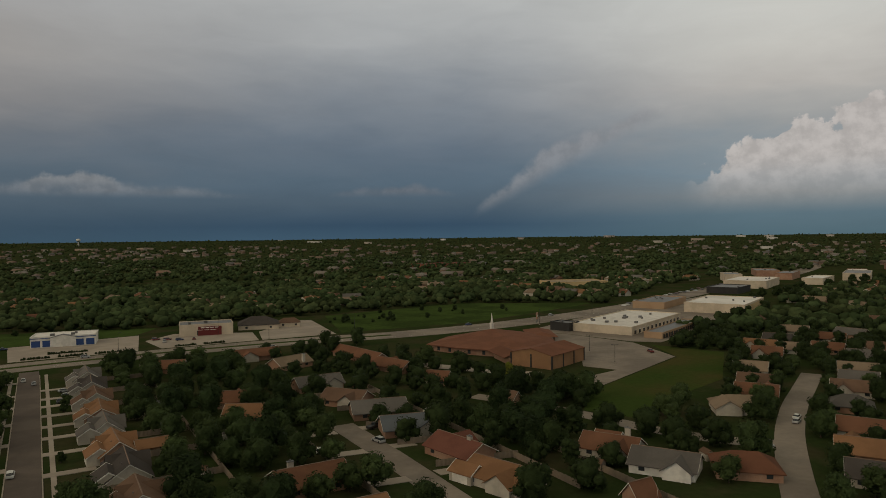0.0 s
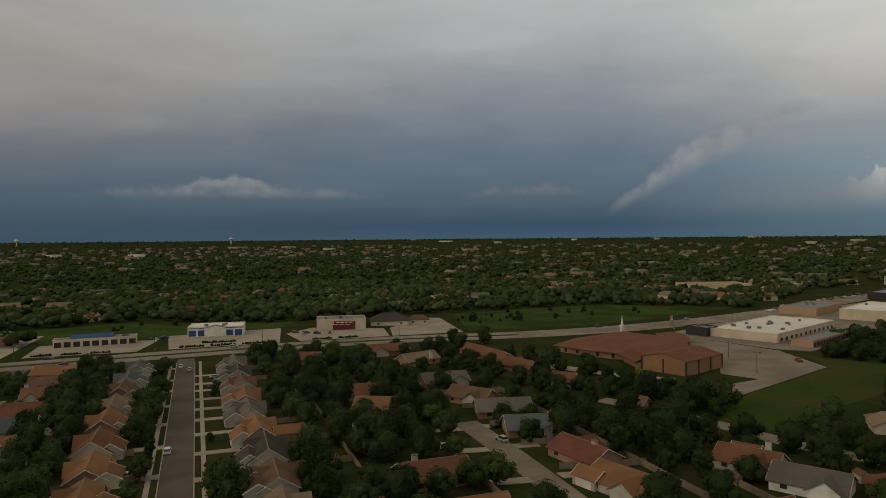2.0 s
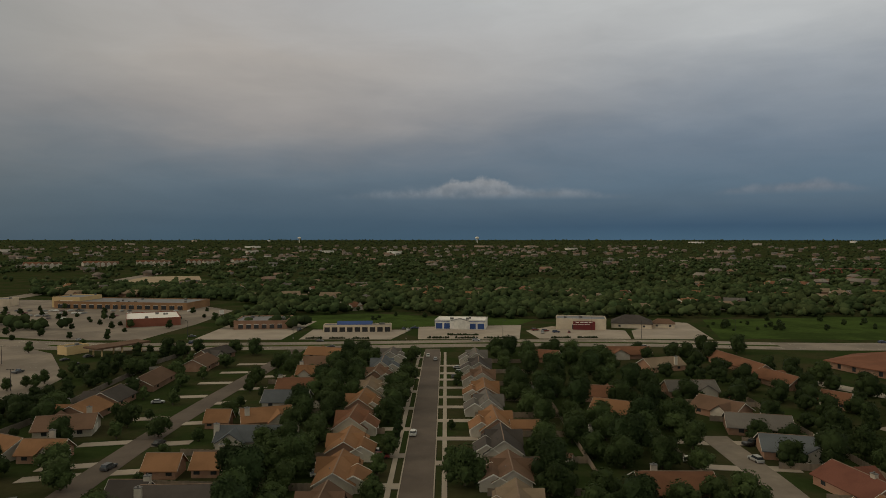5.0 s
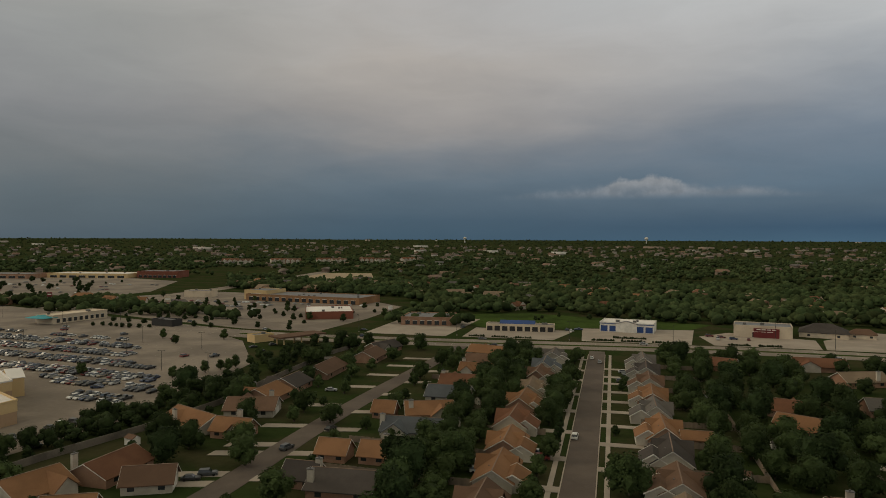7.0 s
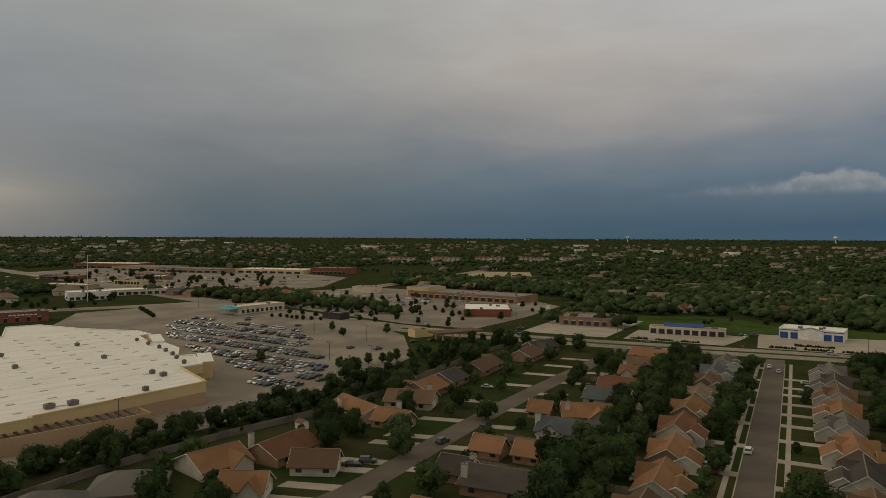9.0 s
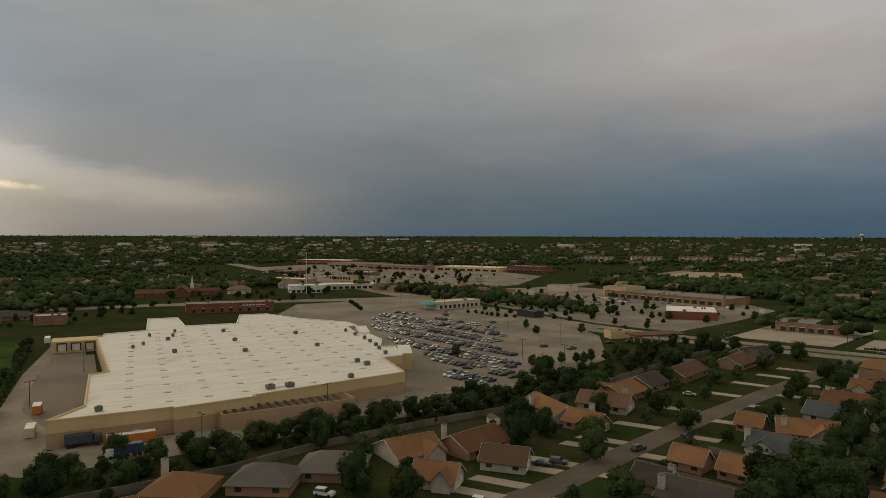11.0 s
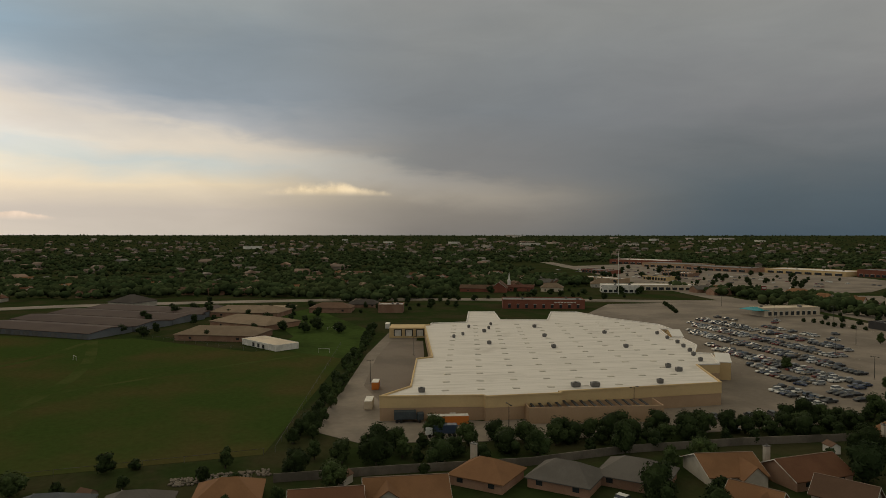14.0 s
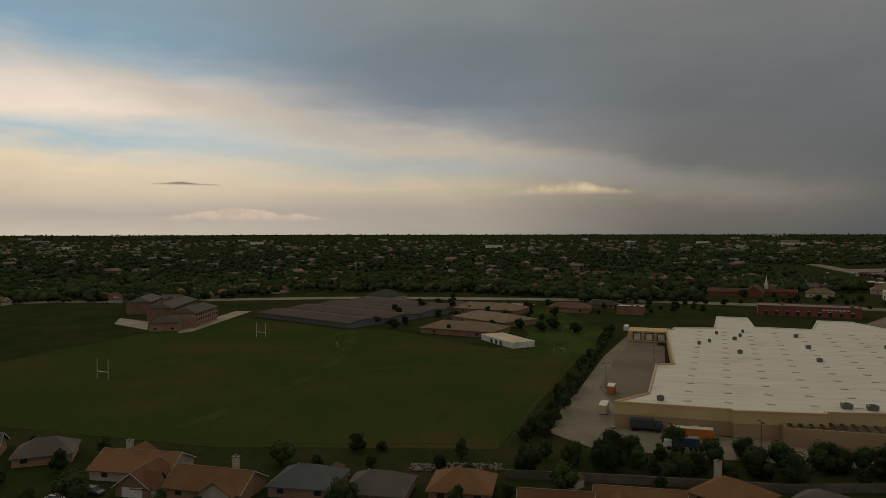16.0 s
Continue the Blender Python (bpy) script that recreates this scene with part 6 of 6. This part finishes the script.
def far_cars():
    """Cars of the far lots, too small to tell apart."""
    rnd = random.Random(4)
    spots = [(-440 + rnd.uniform(0, 240), 500 + rnd.choice((0, 18, 36, 54)) + rnd.uniform(-1, 1)) for _ in range(90)]
    spots += [(-960 + rnd.uniform(0, 430), 560 + rnd.choice((0, 40, 80, 120, 160)) + rnd.uniform(-4, 4)) for _ in range(120)]
    spots += [(420 + 9 * k + rnd.uniform(-3, 3), 418 + 3.4 * k + rnd.uniform(-6, 6)) for k in range(40)]
    low = np.array([(x, y, z) for z in (0.35, 0.95) for x, y in ((-2.3, -0.9), (2.3, -0.9), (2.3, 0.9), (-2.3, 0.9))] + [(x, y, 1.5) for x, y in ((-1.4, -0.7), (0.6, -0.7), (0.6, 0.7), (-1.4, 0.7))])
    quads = [(4, 5, 6, 7), (0, 1, 5, 4), (1, 2, 6, 5), (2, 3, 7, 6), (3, 0, 4, 7), (8, 9, 10, 11), (4, 5, 9, 8), (5, 6, 10, 9), (6, 7, 11, 10), (7, 4, 8, 11)]
    tris = np.array([t for a, b, c, d in quads for t in ((a, b, c), (a, c, d))])
    vs, fs = [], []
    for i, (x, y) in enumerate(spots):
        a = math.radians(82 + rnd.uniform(-3, 3))
        rot = np.array([[math.cos(a), -math.sin(a), 0], [math.sin(a), math.cos(a), 0], [0, 0, 1]])
        vs.append(low @ rot.T + np.array([x, y, 0.05]))
        fs.append(tris + 12 * i)
    cloud_mesh("far_cars", np.concatenate(vs), np.concatenate(fs), island_palette("mixed_car_paint", [(0.0, (0.55, 0.55, 0.53)), (0.3, (0.3, 0.3, 0.3)), (0.5, (0.02, 0.02, 0.022)), (0.75, (0.06, 0.06, 0.07)), (0.9, (0.15, 0.03, 0.02)), (1.0, (0.03, 0.05, 0.1))], 0.35), "many parked cars in far lots", "cars")


far_cars()


def lorry(x, y, turn, bed, cab, label):
    ob = thing("lorry", pose(x, y, 0.06, 0, 0, turn), label, "lorry")
    bm = bmesh.new()
    box(bm, -4.5, 2.2, -1.25, 1.25, 1.0, 3.4, 0.12)
    part("bed", bm, bed, ob)
    for k in range(5):
        bm = bmesh.new()
        box(bm, -4.4 + k * 1.5, -4.25 + k * 1.5, -1.32, 1.32, 1.0, 3.4)
        part("rib", bm, bed, ob)
    bm = bmesh.new()
    box(bm, 2.4, 4.4, -1.2, 1.2, 0.7, 2.8, 0.2)
    c = part("cab", bm, cab, ob)
    bm = bmesh.new()
    box(bm, 3.6, 4.46, -1.05, 1.05, 1.8, 2.5, 0.05)
    part("windscreen", bm, GLASS, c)
    for px in (-3.6, -2.4, 3.2):
        for py in (-1.1, 1.1):
            bm = bmesh.new()
            cyl(bm, 0, 0, -0.15, 0.15, 0.5, sides=12)
            w = part("wheel", bm, RUBBER, ob)
            w.matrix_basis = pose(px, py, 0.5, 90)


NAVY = paint("navy_steel", (0.03, 0.05, 0.10))
WHITE_PAINT = paint("white_cab", (0.6, 0.6, 0.58))
GREY_BED = material("grey_steel_bed", (0.06, 0.075, 0.085), 0.6, 0.3, 0.3, 2.0)
lorry(-193, 74, 74, GREY_BED, GREY_BED, "dark grey refuse lorry parked behind the store")
lorry(-176, 78, 255, NAVY, WHITE_PAINT, "blue dump lorry with a white cab")


def container(x, y, turn, mat, label, L=12.2):
    ob = thing("container", pose(x, y, 0.06, 0, 0, turn), label, "container")
    bm = bmesh.new()
    box(bm, -L / 2, L / 2, -1.22, 1.22, 0.15, 2.7, 0.05)
    part("body", bm, mat, ob)
    bm = bmesh.new()
    box(bm, -L / 2 - 0.03, L / 2 + 0.03, -1.25, 1.25, 2.7, 2.85, 0.04)
    part("roof_panel", bm, TRIM, ob)
    for k in range(int(L / 0.9)):
        bm = bmesh.new()
        box(bm, -L / 2 + 0.3 + k * 0.9, -L / 2 + 0.5 + k * 0.9, -1.27, -1.2, 0.2, 2.65)
        part("rib", bm, mat, ob)


container(-186.5, 84, 74, ORANGE, "long yellow-orange storage container with a white top")
container(-240, 76, 160, ORANGE, "orange storage container beside the yard", 6)
container(-214, 67, 160, CREAM, "cream storage container at the corner", 7)
container(-395, 124, 160, TRIM, "white trailer by the dock", 9)


# ---- poles, fences, walls, goals ----
def light_pole(x, y, h=9.0, arms=2, label="tall dark car park light pole"):
    ob = thing("light_pole", pose(x, y, 0, 0, 0, (x * 7 + y * 3) % 180), label, "light pole", "light poles")
    bm = bmesh.new()
    cyl(bm, 0, 0, 0, 0.7, 0.3, sides=8)
    part("footing", bm, CONCRETE, ob)
    bm = bmesh.new()
    cyl(bm, 0, 0, 0.7, h, 0.13, 0.08, 8)
    part("pole", bm, DARK, ob)
    for k in range(arms):
        bm = bmesh.new()
        s = 1 - 2 * k
        box(bm, min(0, s * 1.6), max(0, s * 1.6), -0.05, 0.05, h - 0.12, h)
        box(bm, s * 1.3 - 0.35, s * 1.3 + 0.35, -0.22, 0.22, h - 0.2, h + 0.02, 0.04)
        part("lamp_arm", bm, DARK, ob)


for x, y in ((-188, 262), (-230, 292), (-270, 268), (-300, 300), (-250, 330), (-205, 318), (-165, 262), (-310, 340), (-350, 380), (242, 262), (230, 232), (-330, 410), (-420, 400), (-170, 96), (-248, 76), (-300, 110), (-176, 142)):
    light_pole(x, y)
for x, y in ((-21, 402), (118, 404), (36, 402), (-88, 404), (96, 438), (175, 408), (-150, 402), (290, 362), (360, 386)):
    light_pole(x, y, 11, 1, "tall street light pole beside the avenue")


def tall_pole(x, y, h, label):
    ob = thing("flag_pole", pose(x, y, 0), label, "pole")
    bm = bmesh.new()
    cyl(bm, 0, 0, 0, h, 0.45, 0.16, 10)
    part("pole", bm, TRIM, ob)
    bm = bmesh.new()
    bmesh.ops.create_uvsphere(bm, u_segments=8, v_segments=6, radius=0.4, matrix=Matrix.Translation((0, 0, h)))
    part("finial", bm, TRIM, ob)


tall_pole(-545, 392, 40, "very tall white flag pole with no flag")


def pylon_sign(x, y, h, w, mat, label):
    ob = thing("pylon_sign", pose(x, y, 0, 0, 0, 40), label, "sign")
    bm = bmesh.new()
    for s in (-1, 1):
        cyl(bm, s * w * 0.35, 0, 0, h, 0.18, sides=8)
    part("post", bm, METAL, ob)
    bm = bmesh.new()
    box(bm, -w / 2, w / 2, -0.35, 0.35, h - w * 0.9, h, 0.06)
    p = part("panel", bm, mat, ob)
    bm = bmesh.new()
    box(bm, -w * 0.35, w * 0.35, -0.42, 0.42, h - w * 0.55, h - w * 0.3)
    part("sign_bar", bm, TRIM, p)


pylon_sign(-330, 462, 13, 5, CREAM, "tall cream roadside pylon sign")
pylon_sign(-455, 478, 12, 4, MAROON, "red roadside pylon sign")
pylon_sign(-152, 470, 10, 3, TRIM, "white roadside pylon sign")
pylon_sign(296, 372, 7, 5, BRICK, "brown strip shop entrance sign")


def fence(x0, y0, x1, y1, mat=None, h=1.9, step=5.0, label="weathered wooden board fence between back gardens"):
    d = Vector((x1 - x0, y1 - y0))
    L = d.length
    k = max(1, round(L / step))
    ob = thing("fence", pose(x0, y0, 0, 0, 0, math.degrees(math.atan2(d.y, d.x))), label, "fence", "garden fences")
    bm = bmesh.new()
    w = L / k
    n = 8
    low, high = [], []
    for i in range(2 * n + 1):
        y, z = (0.04 if (i // 2) % 2 else -0.04), h - 0.06 * ((i // 2) % 3)
        low.append((bm.verts.new((i * w / (2 * n), y, 0.03)), bm.verts.new((i * w / (2 * n), y + 0.05, 0.03))))
        high.append((bm.verts.new((i * w / (2 * n), y, z)), bm.verts.new((i * w / (2 * n), y + 0.05, z))))
    for i in range(2 * n):
        bm.faces.new((low[i][0], low[i + 1][0], high[i + 1][0], high[i][0]))
        bm.faces.new((low[i + 1][1], low[i][1], high[i][1], high[i + 1][1]))
        bm.faces.new((high[i][0], high[i + 1][0], high[i + 1][1], high[i][1]))
    first = part("panel", bm, mat or WOODEN, ob)
    for i in range(1, k):
        o = new("panel", first.data)
        o.parent = ob
        o.matrix_basis = pose(i * w, 0, 0)


for y in (325, 300, 275, 249, 226, 204, 180, 157):
    fence(12, y, 40, y)
    fence(-38, y + 3, -16, y + 3)
for y in (350, 276, 230, 184, 160):
    fence(-70, y + 2, -38, y)
fence(40, 140, 40, 350)
fence(-38, 120, -38, 350)
fence(109, 122, 112, 250)
fence(120, 100, 124, 160)
for y in (245, 222, 198, 176, 154):
    fence(88, y, 111, y - 5)
fence(66, 140, 66, 240)


def rail_fence(x0, y0, x1, y1, step=9.0):
    d = Vector((x1 - x0, y1 - y0))
    L, k = d.length, round(d.length / step)
    ob = thing("field_fence", pose(x0, y0, 0, 0, 0, math.degrees(math.atan2(d.y, d.x))), "thin grey pipe fence along the playing field", "fence", "field fences")
    bm = bmesh.new()
    box(bm, 0, L, -0.03, 0.03, 1.5, 1.57)
    part("rail", bm, DARK, ob)
    bm = bmesh.new()
    cyl(bm, 0, 0, 0, 1.65, 0.05, sides=6)
    post = part("post", bm, METAL, ob)
    for i in range(1, k + 1):
        o = new("post", post.data)
        o.parent = ob
        o.matrix_basis = pose(i * L / k, 0, 0)


rail_fence(-178, 33, -340, 84)
rail_fence(-336, 42, -404, -12)
rail_fence(-178, -46, -177, 30)


WEATHERED = material("weathered_precast", (0.17, 0.145, 0.12), 0.95, 0.4, 0.15, 1.5, 0.3, (0.11, 0.095, 0.078))


def screen_wall():
    line = [(-156, 30), (-152, 58), (-146, 90), (-146, 118), (-141, 150), (-134, 180), (-130, 214), (-132, 258), (-134, 320), (-130, 352)]
    ob = ribbon("screen_wall", line, 0.25, 2.0, WEATHERED, "weathered grey-brown precast wall behind the store", "wall", 2.3)
    return ob


screen_wall()


def goal(x, y, turn):
    ob = thing("goal_post", pose(x, y, 0, 0, 0, turn), "white rugby-style goal post on the playing field", "goal post", "goal posts")
    for s in (-1, 1):
        bm = bmesh.new()
        cyl(bm, s * 3.0, 0, 0, 8.2, 0.11, sides=8)
        part("upright", bm, TRIM, ob)
    bm = bmesh.new()
    box(bm, -3.0, 3.0, -0.09, 0.09, 2.9, 3.1)
    part("crossbar", bm, TRIM, ob)


goal(-265, -116, 66)
goal(-371, -82, 66)
for x, y, t in ((-340, -36, 20), (-322, 72, 60), (-395, 90, 60)):
    ob = thing("soccer_goal", pose(x, y, 0, 0, 0, t), "small white soccer goal frame", "soccer goal", "soccer goals")
    for a in (-2.7, 2.7):
        bm = bmesh.new()
        box(bm, a - 0.06, a + 0.06, -0.06, 0.06, 0, 2.1)
        part("upright", bm, TRIM, ob)
    bm = bmesh.new()
    box(bm, -2.7, 2.7, -0.06, 0.06, 2.0, 2.12)
    part("crossbar", bm, TRIM, ob)


# driveways and front walks
for k, y in enumerate((318, 300, 286.5, 271, 255, 240, 222, 202, 180)):
    slab("driveway", [(-0.3, y - 1.7), (12, y - 1.7), (12, y + 1.7), (-0.3, y + 1.7)], 0.12 + 0.001 * k, CONCRETE, "pale concrete driveway to a garage", "driveway")
for k, y in enumerate((340, 312, 290, 264, 238, 212, 186, 163)):
    slab("driveway", [(-17.5, y - 1.8), (-8.7, y - 1.8), (-8.7, y + 1.8), (-17.5, y + 1.8)], 0.12 + 0.001 * k, CONCRETE, "pale concrete driveway to a garage", "driveway")
for k, (y, s) in enumerate(((124, 0.3), (133, 0.3), (146, 0.28), (153, 0.28), (170, 0.25), (178, 0.25), (198, 0.22), (225, 0.2), (256, 0.15), (280, 0.1), (302, 0.1), (322, 0.1))):
    xr = -89.3 + max(0, (y - 230) * 0.075)
    slab("driveway", [(xr, y - 2), (xr - 13, y - 2 - 13 * s), (xr - 13, y + 2 - 13 * s), (xr, y + 2)], 0.1 + 0.001 * k, CONCRETE, "pale concrete driveway down to the street", "driveway")
for k, y in enumerate((130, 152, 172, 196, 218, 245, 268, 292)):
    xl = -81.4 + max(0, (y - 230) * 0.075)
    slab("driveway", [(xl, y - 2), (xl + 10, y), (xl + 10, y + 4), (xl, y + 2)], 0.1 + 0.001 * k, CONCRETE, "pale concrete driveway up from the street", "driveway")
for k, y in enumerate((150, 176, 198)):
    slab("driveway", [(86, y - 2), (93, y - 3), (93, y + 1), (86, y + 2)], 0.1 + 0.001 * k, CONCRETE, "pale concrete driveway to a garage", "driveway")
    slab("driveway", [(78, y - 2), (66, y), (66, y + 4), (78, y + 2)], 0.105 + 0.001 * k, CONCRETE, "pale concrete driveway to a garage", "driveway")


# pale stones in the ditch at the field's corner
def stones():
    rnd = random.Random(9)
    v0, f0 = ico(1)
    vs, fs = [], []
    for i in range(260):
        x, y = -163 + rnd.uniform(-2.5, 2.5), rnd.uniform(8, 30)
        s = rnd.uniform(0.25, 0.6)
        w = v0 * s * np.array([1, rnd.uniform(0.6, 1), 0.6]) + np.array([x, y, 0.15])
        vs.append(w)
        fs.append(f0 + len(v0) * i)
    cloud_mesh("stones", np.concatenate(vs), np.concatenate(fs), LOT, "pale rubble stones heaped in a drainage ditch", "stones")


stones()


def water_tower(x, y, h):
    z = ground_z(x, y)
    ob = thing("water_tower", pose(x, y, z), "far white water tower on a stem", "water tower")
    bm = bmesh.new()
    cyl(bm, 0, 0, -2, h * 0.6, 4.0, 2.6, 12)
    part("stem", bm, TRIM, ob)
    bm = bmesh.new()
    bmesh.ops.create_uvsphere(bm, u_segments=16, v_segments=10, radius=1.0, matrix=Matrix.Translation((0, 0, h * 0.78)) @ Matrix.Diagonal((h * 0.27, h * 0.27, h * 0.2, 1)))
    part("tank", bm, TRIM, ob)


water_tower(195, 4200, 42)
water_tower(-900, 4200, 38)
